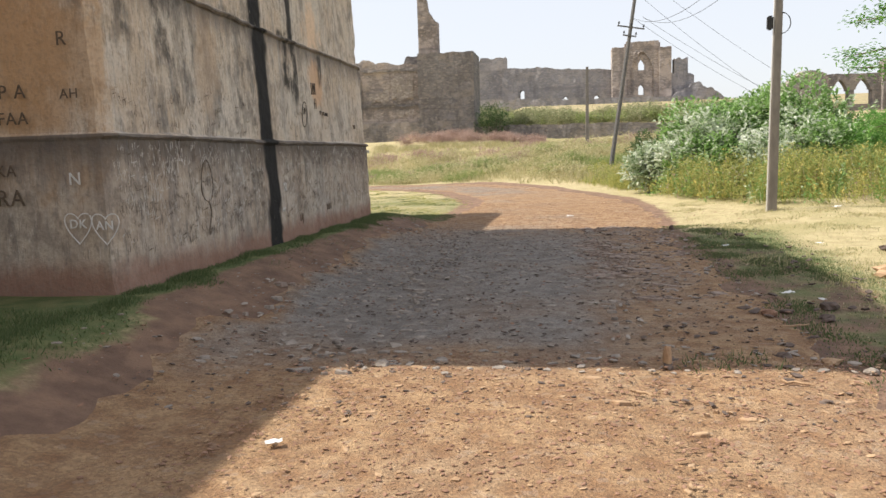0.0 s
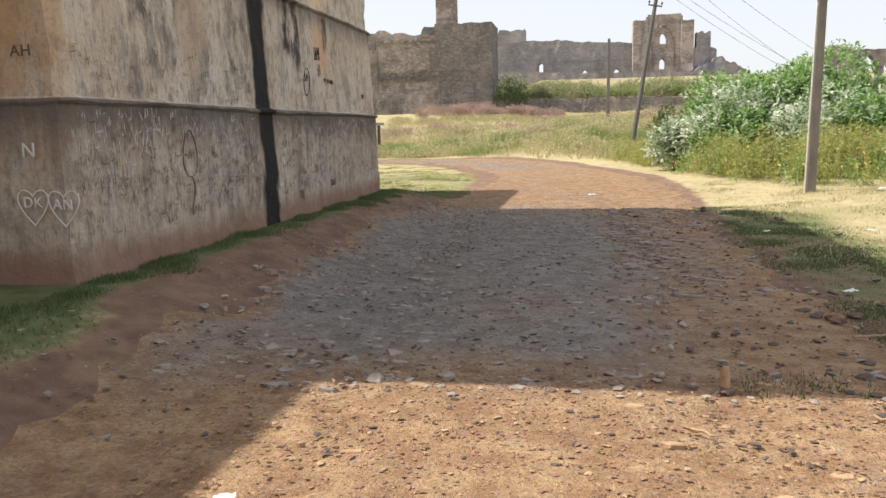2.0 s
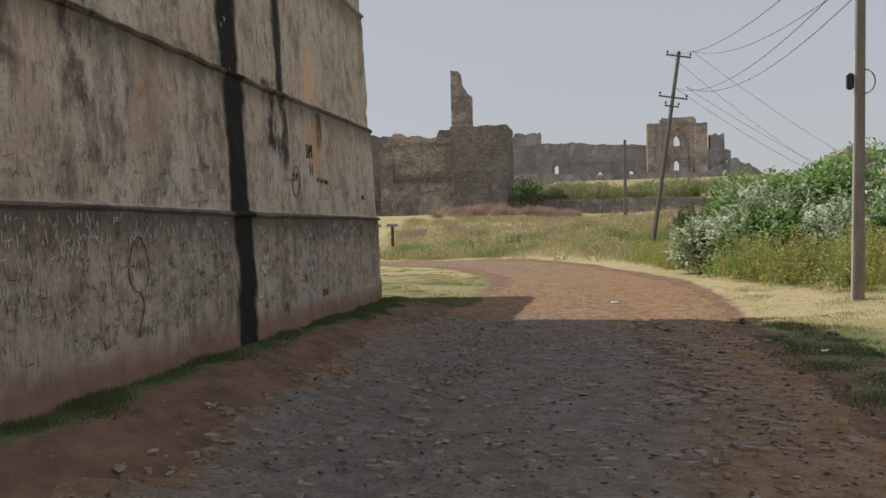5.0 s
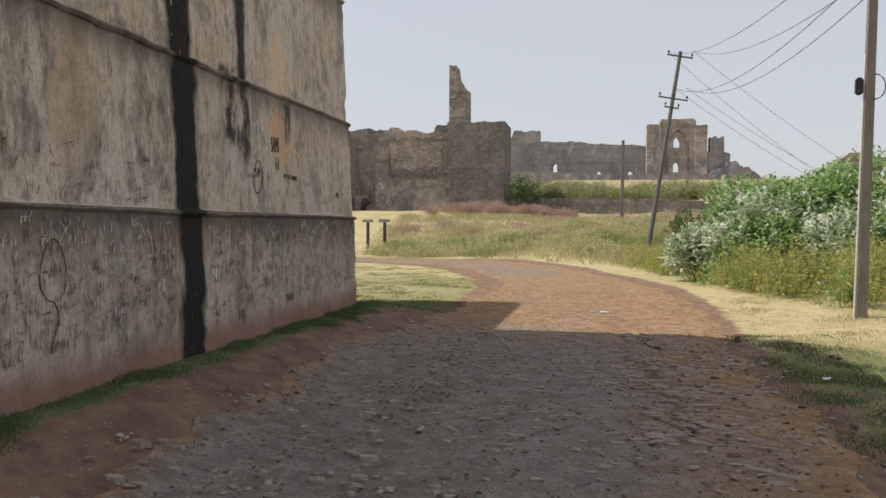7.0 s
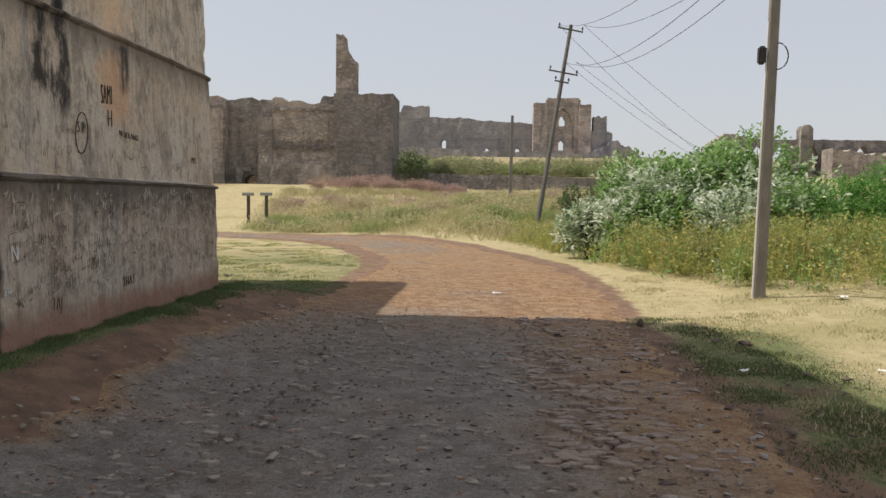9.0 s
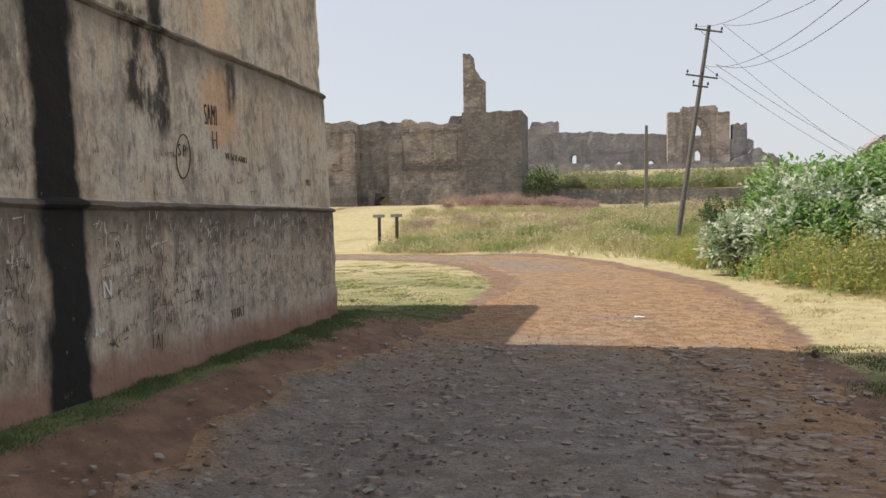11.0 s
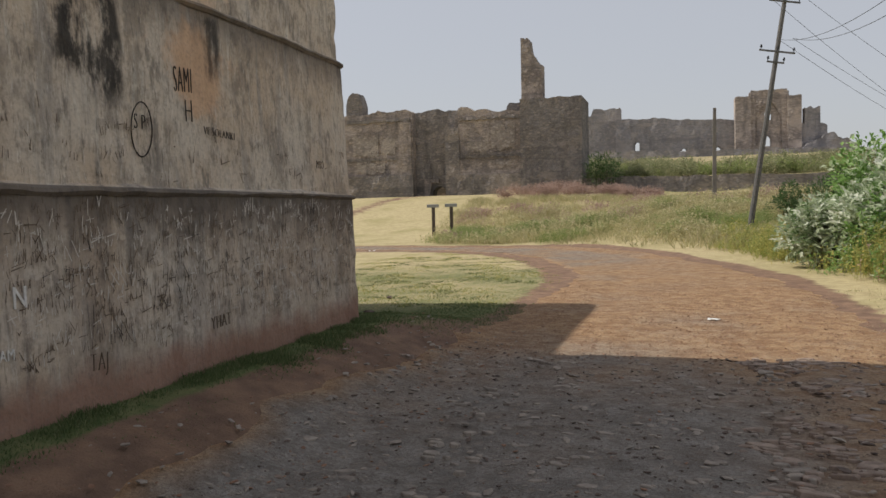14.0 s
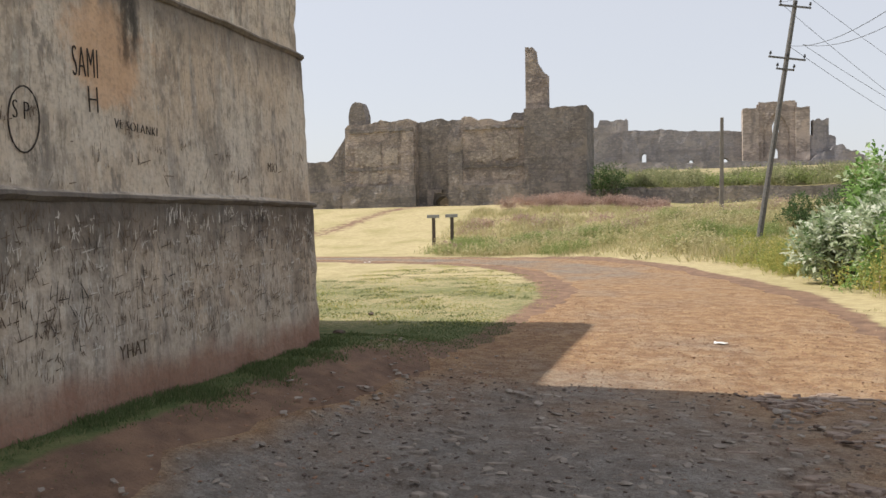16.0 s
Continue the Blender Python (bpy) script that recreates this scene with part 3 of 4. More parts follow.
scrawl_near("RA", -1.32, 0.92, 0.24, BROWN_MARK)
scrawl_near("PKA", -1.4, 1.22, 0.17, BROWN_MARK)
scrawl_near("SFAA", -1.32, 1.74, 0.18, BROWN_MARK)
scrawl_near("P A", -1.2, 2.0, 0.2, BROWN_MARK)
scrawl_near("R", -0.52, 2.5, 0.2, BROWN_MARK)
scrawl_near("AH", -0.52, 1.98, 0.14, BROWN_MARK)
scrawl_near("N", -0.5, 1.12, 0.18, WHITE_PAINT)
scrawl_near("DK", -0.53, 0.68, 0.13, WHITE_PAINT)
scrawl_near("AN", -0.24, 0.66, 0.13, WHITE_PAINT)


def outline(points, mat, label):
    bm = bmesh.new()
    tube(bm, points, [0.006] * len(points), 5)
    tagged(from_bm("drawn_outline", bm, mat), label, "graffiti", "graffiti on the gatehouse")


outline([(face_x(2.1) + 0.014 + 0.008 * math.sin(a), -4.17 + 0.13 * math.cos(a), 2.1 + 0.22 * math.sin(a)) for a in np.linspace(0, 2 * math.pi, 25)], BLACK_PAINT, "oval drawn in charcoal on the plaster wall")


def balloon(y, z, w, h, tail):
    """A balloon scratched in brown, with a wavering string."""
    pts = [(face_x(z) + 0.02, y + w * math.sin(a) * (1 - 0.25 * math.cos(a)), z + h * math.cos(a)) for a in np.linspace(math.pi, -math.pi, 25)]
    outline(pts, BROWN_MARK, "balloon shape scratched in brown on the plaster wall")
    pts = [(face_x(z - h - u * tail) + 0.02, y + 0.05 * math.sin(5 * u), z - h - u * tail) for u in np.linspace(0, 1, 9)]
    outline(pts, BROWN_MARK, "wavering string scratched below the balloon shape")


balloon(-8.35, 1.08, 0.16, 0.26, 0.42)


def heart(x, z, s):
    pts = []
    for a in np.linspace(0, 2 * math.pi, 29):
        pts.append((x + s * math.sin(a) ** 3, -10.438, z + 1.25 * s * (0.81 * math.cos(a) - 0.31 * math.cos(2 * a) - 0.125 * math.cos(3 * a))))
    outline(pts, WHITE_PAINT, "chalk heart drawn on the plaster wall")


heart(-0.44, 0.7, 0.15)
heart(-0.14, 0.69, 0.15)


# ---- ruins ----
def ruin(name, mat, place, x0, x1, thick, spans, step=0.35, parent=None, rough=0.12, seed=0):
    """A ragged wall that runs along local x. spans(x) gives its solid stretches (z0, z1) at x."""
    bm = bmesh.new()
    xs = [x0 + (x1 - x0) * i / max(1, round((x1 - x0) / step)) for i in range(max(1, round((x1 - x0) / step)) + 1)]
    for a, b in zip(xs, xs[1:]):
        e = 1e-4
        sa, sb = spans(a + e), spans(b - e)
        if len(sa) != len(sb):
            sa = sb = spans((a + b) / 2)
        for (a0, a1), (b0, b1) in zip(sa, sb):
            m = max(1, int((max(a1, b1) - min(a0, b0)) / 0.8))
            loops = []
            for i in range(m + 1):
                za, zb = a0 + (a1 - a0) * i / m, b0 + (b1 - b0) * i / m
                ja, jb = rough * hump(a + seed, za, 0.9), rough * hump(b + seed, zb, 0.9)
                loops.append([bm.verts.new((a, ja, za)), bm.verts.new((b, jb, zb)), bm.verts.new((b, thick + jb, zb)), bm.verts.new((a, thick + ja, za))])
            for r, s in zip(loops, loops[1:]):
                for i in range(4):
                    bm.faces.new((r[i], r[(i + 1) % 4], s[(i + 1) % 4], s[i]))
            bm.faces.new(loops[0][::-1])
            bm.faces.new(loops[-1])
    bmesh.ops.remove_doubles(bm, verts=bm.verts, dist=0.002)
    ob = from_bm(name, bm, mat, parent)
    ob.matrix_local = place
    return ob


def ragged(x, amount, scale, seed):
    return amount * (hump(x + seed * 17.3, seed, scale) + 0.5 * hump(x + seed * 5.1, seed, scale * 0.3))


def arch_cut(x, cx, half, z0, spring, apex):
    """Clear height of a pointed arch at x, or None outside of it."""
    u = abs(x - cx) / half
    if u >= 1:
        return None
    return spring + (apex - spring) * (1 - u ** 1.7)


def with_arches(x, z0, z1, arches):
    out = [(z0, z1)]
    for cx, half, a0, spring, apex in arches:
        top = arch_cut(x, cx, half, a0, spring, apex)
        if top:
            new_out = []
            for lo, hi in out:
                if lo < a0 - 0.01:
                    new_out.append((lo, min(hi, a0)))
                if hi > top:
                    new_out.append((max(lo, top), hi))
            out = new_out
    return out


FY = 70.0
front = new("ruined_palace_front")
tagged(front, "roofless ruined stone palace front with doorway and tower", "ruin")
at = lambda y: Matrix.Translation((0, y, 0))


def top_line(keys, x):
    for (a, za), (b, zb) in zip(keys, keys[1:]):
        if a <= x <= b:
            return za + (zb - za) * (x - a) / max(1e-6, b - a)
    return keys[-1][1]


FRONT_TOP = [(-31, 11.6), (-30.9, 12.0), (-28.7, 12.0), (-25, 12.15), (-23, 12.0), (-18, 12.1), (-16, 11.75), (-13, 11.5), (-11.2, 11.2)]
ruin("wall", RUIN_WARM, at(FY), -31, -23.1, 2.2, lambda x: [(2.0, top_line(FRONT_TOP, x) + ragged(x, 0.3, 1.2, 1))], parent=front, seed=1)
ruin("doorway", RUIN, at(FY + 1.0), -23.2, -18.0, 1.6,
     lambda x: with_arches(x, 2.0, top_line(FRONT_TOP, x) + ragged(x, 0.3, 1.2, 2), [(-20.5, 0.95, 0, 3.5, 4.15)]), 0.19, front, seed=2)
ruin("door_back", RUIN, at(FY + 1.45), -23.2, -18.0, 1.0, lambda x: with_arches(x, 2.0, 10.5, [(-20.5, 0.95, 0, 3.5, 4.1)]), 0.19, front, seed=32)
ruin("block", RUIN_WARM, at(FY + 0.7), -22.1, -20.5, 0.8, lambda x: [(2.0, 4.9)] if x < -21.6 else [(4.5, 4.9)], 0.4, front, seed=33)
ruin("pier", RUIN, at(FY - 0.2), -19.5, -18.0, 1.5, lambda x: [(2.0, 10.1 + ragged(x, 0.2, 0.8, 3))], parent=front, seed=3)
ruin("wall", RUIN_WARM, at(FY), -18.1, -11.2, 2.2, lambda x: [(2.0, top_line(FRONT_TOP, x) + ragged(x, 0.35, 1.0, 4))], parent=front, seed=4)
ruin("plinth", RUIN, at(FY - 0.45), -31.2, -23.0, 0.5, lambda x: [(2.0, 5.4 + ragged(x, 0.08, 1.0, 5))], parent=front, seed=5)
ruin("plinth", RUIN, at(FY - 0.45), -18.2, -11.3, 0.5, lambda x: [(2.0, 5.2 + ragged(x, 0.08, 1.0, 6))], parent=front, seed=6)
ruin("tower", RUIN, at(FY - 0.8), -11.5, -5.4, 6.0, lambda x: [(2.0, 12.45 + ragged(x, 0.15, 0.8, 7))], parent=front, seed=7)
ruin("turret", RUIN_WARM, at(FY + 0.5), -11.55, -9.4, 1.4,
     lambda x: [(12.0, (18.6 if x < -10.6 else 17.4 - (x + 10.6) * 1.2) + ragged(x, 0.5, 0.5, 8))], 0.15, front, seed=8)
ruin("turret", RUIN, at(FY + 0.4), -30.7, -28.8, 1.5, lambda x: [(11.5, 14.3 - 1.4 * abs((x + 29.75) / 0.95) ** 4 + ragged(x, 0.2, 0.5, 9))], 0.16, front, seed=9)
ruin("turret", RUIN, at(FY + 6), -14.4, -13.2, 1.0, lambda x: [(11.0, 13.1 - 1.0 * abs((x + 13.8) / 0.6) ** 3)], 0.15, front, seed=10)
ruin("wall", RUIN, at(FY + 5), -13.4, -11.0, 1.2, lambda x: [(10.0, 12.9 + ragged(x, 0.2, 0.7, 11))], parent=front, seed=11)
ruin("wall", RUIN, at(FY + 1), -70, -30.9, 1.5,
     lambda x: [(1.5, 8.3 + ragged(x, 0.3, 1.5, 12) + max(0, (x + 33.2) * 1.4))], parent=front, seed=12)
ruin("plinth", RUIN, at(FY + 0.5), -70, -31.0, 0.6, lambda x: [(1.5, 4.9)], parent=front, seed=13)

ruin("string_course", RUIN, at(FY - 0.14), -31.1, -23.2, 0.3, lambda x: [(7.0, 7.25 + ragged(x, 0.05, 0.8, 34))], parent=front, seed=34)
ruin("string_course", RUIN, at(FY - 0.14), -18.0, -11.4, 0.3, lambda x: [(6.9, 7.15 + ragged(x, 0.05, 0.8, 35))], parent=front, seed=35)

ruin("inner_wall", RUIN_WARM, at(FY + 9), -28, -14, 1.0, lambda x: [(2.0, 7.5 + ragged(x, 0.3, 1.0, 46))], parent=front, seed=46)
for x0, x1, z, sd in ((-30.4, -23.3, 11.0, 36), (-17.9, -11.5, 10.75, 37)):
    ruin("cap_course", RUIN, at(FY - 0.18), x0, x1, 0.35, lambda x: [(z + ragged(x, 0.1, 1.1, sd), z + 0.32 + ragged(x, 0.12, 0.7, sd + 4))], parent=front, seed=sd)
ruin("pilaster", RUIN_WARM, at(FY - 0.22), -24.6, -23.2, 0.5, lambda x: [(2.0, 10.9 + ragged(x, 0.2, 0.8, 38))], parent=front, seed=38)
for x0, x1, z0, z1, sd in ((-29.8, -26.9, 7.6, 9.6, 40), (-26.6, -25.0, 7.7, 9.2, 41), (-29.4, -26.2, 5.7, 6.7, 42), (-14.6, -12.2, 7.8, 10.1, 43), (-17.2, -14.9, 7.5, 8.9, 44), (-14.2, -12.6, 5.9, 6.7, 45)):
    ruin("plaster_patch", LIME, at(FY - 0.10), x0, x1, 0.3, lambda x: [(z0 + ragged(x, 0.5, 0.6, sd), z1 + ragged(x, 0.6, 0.7, sd + 7))], 0.15, front, 0.06, sd)

retain = ruin("retaining_wall", RUIN, at(FY - 0.2), -11.3, 26, 1.5, lambda x: [(0.8, 4.55 - 0.012 * (x + 11) + ragged(x, 0.18, 1.3, 14))], seed=14)
tagged(retain, "low dark rubble retaining wall behind the grass", "wall", kind="structure")

GY = 100.0
gateway = new("ruined_arched_gateway")
tagged(gateway, "ruined arched stone gateway with side walls behind terrace", "ruin")
ruin("wall", RUIN_HAZED, at(GY + 4), -9.6, -4.2, 3.0, lambda x: [(6, (15.2 if x > -8 else 14.4) + ragged(x, 0.35, 1.0, 15))], parent=gateway, seed=15)
ruin("wall", RUIN_HAZED, at(GY + 2), -4.6, 10.8, 2.0,
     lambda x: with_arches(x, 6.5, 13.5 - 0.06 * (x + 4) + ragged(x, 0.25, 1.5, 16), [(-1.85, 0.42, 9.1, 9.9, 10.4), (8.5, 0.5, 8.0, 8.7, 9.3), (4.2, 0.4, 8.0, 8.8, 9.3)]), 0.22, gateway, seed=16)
ruin("terrace", RUIN_HAZED, at(GY - 3), -9.6, 22, 2.0, lambda x: [(6.0, 8.65 - 0.02 * x + ragged(x, 0.25, 1.2, 17))], parent=gateway, seed=17)
ruin("pier", RUIN_WARM, at(GY), 10.5, 12.4, 3.0, lambda x: [(6.0, 15.3 + ragged(x, 0.12, 0.6, 18))], parent=gateway, seed=18)
ruin("arch_wall", RUIN_WARM, at(GY + 0.4), 12.4, 16.7, 0.8,
     lambda x: with_arches(x, 6.0, 16.0 + ragged(x, 0.12, 0.8, 19), [(14.5, 1.55, 6.0, 12.2, 14.6)]), 0.16, gateway, seed=19)
ruin("panel", RUIN_WARM, at(GY + 0.7), 12.2, 16.9, 0.8,
     lambda x: with_arches(x, 6.0, 15.8, [(14.36, 0.38, 8.9, 9.8, 10.25), (14.4, 0.40, 12.2, 13.0, 13.6)]), 0.12, gateway, seed=20)
ruin("pier", RUIN_WARM, at(GY), 16.7, 18.3, 3.0, lambda x: [(6.0, 15.1 + ragged(x, 0.12, 0.6, 21))], parent=gateway, seed=21)
ruin("stump", RUIN_HAZED, at(GY + 0.5), 18.3, 21.3, 2.0,
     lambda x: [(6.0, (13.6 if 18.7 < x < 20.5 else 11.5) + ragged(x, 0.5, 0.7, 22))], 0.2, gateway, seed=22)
ruin("rubble", RUIN_HAZED, at(GY - 1), 15.5, 25.5, 3.0, lambda x: [(6.0, 8.0 + 2.2 * max(0, 1 - abs(x - 21.5) / 4.0) + ragged(x, 0.4, 0.8, 23))], 0.25, gateway, seed=23)

FAR = 2.2
gateway.scale = (FAR, FAR, FAR)
gateway.location = ((1 - FAR) * 4.27, (1 - FAR) * -8.54, (1 - FAR) * 1.405)

RY = 85.0
east = new("ruined_arcade")
tagged(east, "ruined stone arcade with pointed openings beyond bushes", "ruin")
ruin("stump", RUIN_WARM, at(RY - 1), 30.4, 35.0, 3.0, lambda x: [(1.5, 10.2 - 1.6 * abs((x - 33) / 2.6) ** 2 + ragged(x, 0.3, 0.9, 24))], 0.3, east, seed=24)
ruin("arcade", RUIN, at(RY), 35.0, 58.0, 1.2,
     lambda x: with_arches(x, 1.5, 9.6 + ragged(x, 0.1, 1.0, 25), [(36.6, 0.9, 6.0, 7.6, 8.9), (39.2, 0.95, 6.0, 7.6, 8.9), (42.6, 0.95, 6.0, 7.6, 8.9), (48.6, 0.95, 6.0, 7.6, 8.9)]), 0.2, east, seed=25)
ruin("pier", RUIN, at(RY - 0.6), 41.2, 42.6, 1.5, lambda x: [(1.5, 11.3 - 0.5 * abs((x - 41.9) / 0.7) ** 3)], 0.2, east, seed=26)
ruin("rubble", RUIN_WARM, at(RY - 4), 43.5, 62, 3.0, lambda x: [(1.5, 7.9 + ragged(x, 0.9, 1.1, 27))], 0.4, east, seed=27)
far_bank = ruin("far_bank", RUIN_HAZED, Matrix.Translation((0, 260, 0)), -300, 400, 6.0, lambda x: [(-2, 6.0 + ragged(x, 1.5, 20, 28))], 6.0)
tagged(far_bank, "low hazy bank of trees on the skyline", "backdrop", kind="structure")


# ---- power poles and wires ----
def power_pole(base, top, w0, w1, arms, box_at=None, round_pole=False, label="", strip=False):
    base, top = Vector(base), Vector(top)
    ob = new("utility_pole")
    ob.location = base
    d = top - base
    q = Vector((0, 0, 1)).rotation_difference(d).to_matrix().to_4x4()
    L = d.length
    bm = bmesh.new()
    if round_pole:
        tube(bm, [(0, 0, -0.5), (0, 0, L / 2), (0, 0, L)], [w0, (w0 + w1) / 2, w1], 10)
    else:
        v = []
        for z, w in ((-0.5, w0), (L, w1)):
            for sx, sy in ((-1, -1), (1, -1), (1, 1), (-1, 1)):
                v.append(bm.verts.new((sx * w, sy * w * 0.7, z)))
        for f in ((0, 1, 5, 4), (1, 2, 6, 5), (2, 3, 7, 6), (3, 0, 4, 7), (4, 5, 6, 7)):
            bm.faces.new([v[i] for i in f])
        bmesh.ops.bevel(bm, geom=[e for e in bm.edges], offset=0.012, segments=1, affect="EDGES")
    part = from_bm("shaft", bm, IRON if round_pole else CONCRETE, ob)
    part.matrix_local = q
    for z, half, turn in arms:
        bm = bmesh.new()
        m = Matrix.Translation((0, -w1 - 0.03, z)) @ Matrix.Rotation(turn, 4, "Z")
        box(bm, -half, half, -0.03, 0.03, -0.035, 0.035, m)
        arm = from_bm("crossarm", bm, IRON, ob)
        arm.matrix_local = q
        for s in (-0.92, 0.92) if half < 0.45 else (-0.92, 0.0, 0.92):
            bm = bmesh.new()
            tube(bm, [m @ Vector((s * half, 0, a)) for a in (0.03, 0.1, 0.11, 0.17, 0.18, 0.23)], [0.015, 0.015, 0.05, 0.05, 0.035, 0.03], 8)
            ins = from_bm("insulator", bm, CABLE, ob)
            ins.matrix_local = q
    if box_at:
        bm = bmesh.new()
        box(bm, -w0 - 0.14, -w0 - 0.01, -0.08, 0.08, box_at - 0.16, box_at + 0.16)
        bmesh.ops.bevel(bm, geom=list(bm.edges), offset=0.03, segments=2, affect="EDGES")
        b = from_bm("junction_box", bm, CABLE, ob)
        b.matrix_local = q
        bm = bmesh.new()
        tube(bm, [(w0 * 0.6 + 0.2 * math.sin(a), -0.08, box_at + 0.24 * math.cos(a) - 0.02) for a in np.linspace(0, math.pi, 9)], [0.012] * 9, 5)
        c = from_bm("cable_loop", bm, CABLE, ob)
        c.matrix_local = q
    # white strip down the sunward side paints in the pole's sunlit edge
    if strip:
        bm = bmesh.new()
        tube(bm, [(-w0 - 0.03, -0.05, -0.2), (-w0 - 0.02, -0.05, 2.0), (-w1 - 0.02, -0.03, 5)], [0.014] * 3, 6)
        c = from_bm("sunlit_edge", bm, WHITE_PAINT, ob)
        c.matrix_local = q
    tagged(ob, label, "utility pole", "electricity poles")
    return ob


P1 = Vector((9.3, 2.3, ground_z(9.3, 2.3)))
power_pole(P1, P1 + Vector((0.12, 0, 7.1)), 0.105, 0.08, ((6.85, 0.56, 0.0), (6.4, 0.22, 0.0), (6.3, 0.17, 0.4)), 4.4, False, "grey concrete power pole with iron crossarms", True)
P2 = Vector((6.77, 27.4, ground_z(6.77, 27.4)))
P2T = P2 + Vector((1.5, 0, 10.2))
power_pole(P2, P2T, 0.13, 0.09, ((10.05, 0.64, 0.2), (7.95, 0.74, 0.2), (7.5, 0.36, 0.2)), None, True, "leaning rusty steel power pole with crossarms")
P3 = Vector((6.0, 46, ground_z(6.0, 46)))
power_pole(P3, P3 + Vector((0.05, 0, 6.4)), 0.15, 0.10, (), None, False, "slim grey concrete pole in the grass")


def wire(a, b, sag, r=0.009):
    a, b = Vector(a), Vector(b)
    pts = [a.lerp(b, u) - Vector((0, 0, sag * 4 * u * (1 - u))) for u in np.linspace(0, 1, 17)]
    bm = bmesh.new()
    tube(bm, pts, [r] * len(pts), 5)
    tagged(from_bm("overhead_wire", bm, CABLE), "thin black overhead power wire", "wire", "overhead wires")


T1 = P1 + Vector((0.12, 0, 6.95))
for i, (dx, dz) in enumerate(((-0.55, 0.0), (0.55, 0.0), (-0.25, -0.5), (0.25, -0.5))):
    wire(P2T + Vector((dx * 1.1, 0, dz * 3.6)), T1 + Vector((dx, 0, dz)), 0.7 + 0.1 * i)
    wire(T1 + Vector((dx, 0, dz)), (22 + dx * 3, -28, 8.5 + dz), 0.8)
    wire(P2T + Vector((dx * 1.1, 0, dz * 3.6)), (24 + dx * 3, 46, 3.4 + dz), 0.5)


# ---- sign posts ----
def sign_post(x, y):
    z = ground_z(x, y)
    ob = new("sign_post")
    ob.location = (x, y, z)
    bm = bmesh.new()
    box(bm, -0.11, 0.11, -0.06, 0.06, -0.3, 1.95)
    bmesh.ops.bevel(bm, geom=list(bm.edges), offset=0.02, segments=1, affect="EDGES")
    from_bm("post", bm, WOOD, ob)
    bm = bmesh.new()
    box(bm, -0.42, 0.42, -0.12, -0.06, 1.88, 2.1)
    bmesh.ops.bevel(bm, geom=list(bm.edges), offset=0.015, segments=1, affect="EDGES")
    from_bm("board", bm, BOARD, ob)
    return tagged(ob, "low timber sign post with narrow faded board", "sign", "sign posts by the road")


sign_post(-11.95, 41.3)
sign_post(-10.7, 41.3)


# ---- plants ----
def leaf_mesh(name, items, mat, parent=None):
    """items: (position, direction, normal, length, width, tone); each leaf is a folded, pointed blade."""
    verts, faces, tone = [], [], []
    for p, d, nrm, l, w, t in items:
        s = d.cross(nrm).normalized()
        i = len(verts)
        mid = p + d * l * 0.5 + nrm * min(l * 0.06, w * 0.15)
        verts += [p, mid + s * w * 0.5 + nrm * w * 0.12, p + d * l - nrm * min(l * 0.1, w * 0.25), mid - s * w * 0.5 + nrm * w * 0.12, ]
        faces += [(i, i + 1, i + 2), (i, i + 2, i + 3)]
        tone += [t] * 4
    ob = obj(name, verts, faces, mat, parent)
    ob.data.attributes.new("tone", "FLOAT", "POINT").data.foreach_set("value", tone)
    return ob


def shrub(x, y, rx, ry, h, leaves, size, mat, seed, label, category="bush", slim=0.55, cover=0.75, name="bush"):
    """A shrub of stems and lobes of leaves with an uneven outline."""
    rnd = random.Random(seed)
    z0 = ground_z(x, y)
    root = new(name)
    root.location = (x, y, z0)
    lobes = []
    for _ in range(int(14 * max(1, rx * ry / 2.5))):
        a, r = rnd.uniform(0, 2 * math.pi), math.sqrt(rnd.random())
        lx, ly = rx * 0.8 * r * math.cos(a), ry * 0.8 * r * math.sin(a)
        hh = h * (0.97 - 0.45 * r * r) * rnd.uniform(0.72, 1.05)
        lobes.append((Vector((lx, ly, hh * rnd.uniform(0.3, 0.92))), h * rnd.uniform(0.12, 0.26)))
    bm = bmesh.new()
    for c, r in lobes:
        b = Vector((c.x * 0.3, c.y * 0.3, -0.1))
        m = b.lerp(c, 0.5) + Vector((rnd.uniform(-0.1, 0.1), rnd.uniform(-0.1, 0.1), 0.15))
        tube(bm, [b, m, c, c + (c - m) * 0.35], [0.035, 0.025, 0.013, 0.005], 5)
    from_bm("stems", bm, BARK, root)
    items = []
    while len(items) < leaves:
        c, r = rnd.choice(lobes)
        v = Vector((rnd.gauss(0, 1), rnd.gauss(0, 1), rnd.gauss(0, 1))).normalized()
        p = c + v * r * (cover + (1.15 - cover) * rnd.random() ** 0.7)
        if p.z < 0.05:
            continue
        t = min(1, max(0, rnd.gauss(0.56, 0.34)))
        # a twig carries a few leaves
        axis = (v + Vector((rnd.uniform(-0.6, 0.6), rnd.uniform(-0.6, 0.6), rnd.uniform(-0.1, 0.8)))).normalized()
        for k in range(4):
            d = (axis * 0.6 + Vector((rnd.uniform(-1, 1), rnd.uniform(-1, 1), rnd.uniform(-0.5, 0.7)))).normalized()
            nrm = (Vector((rnd.uniform(-0.7, 0.7), rnd.uniform(-0.7, 0.7), 1.0)) - d * 0.3).normalized()
            if abs(d.dot(nrm)) > 0.95:
                continue
            s = size * rnd.uniform(0.6, 1.2)
            items.append((p + axis * size * 0.5 * k, d, nrm, s, s * slim, min(1, max(0, t + rnd.uniform(-0.15, 0.15)))))
    leaf_mesh("leaves", items, mat, root)
    return tagged(root, label, category, "roadside bushes")


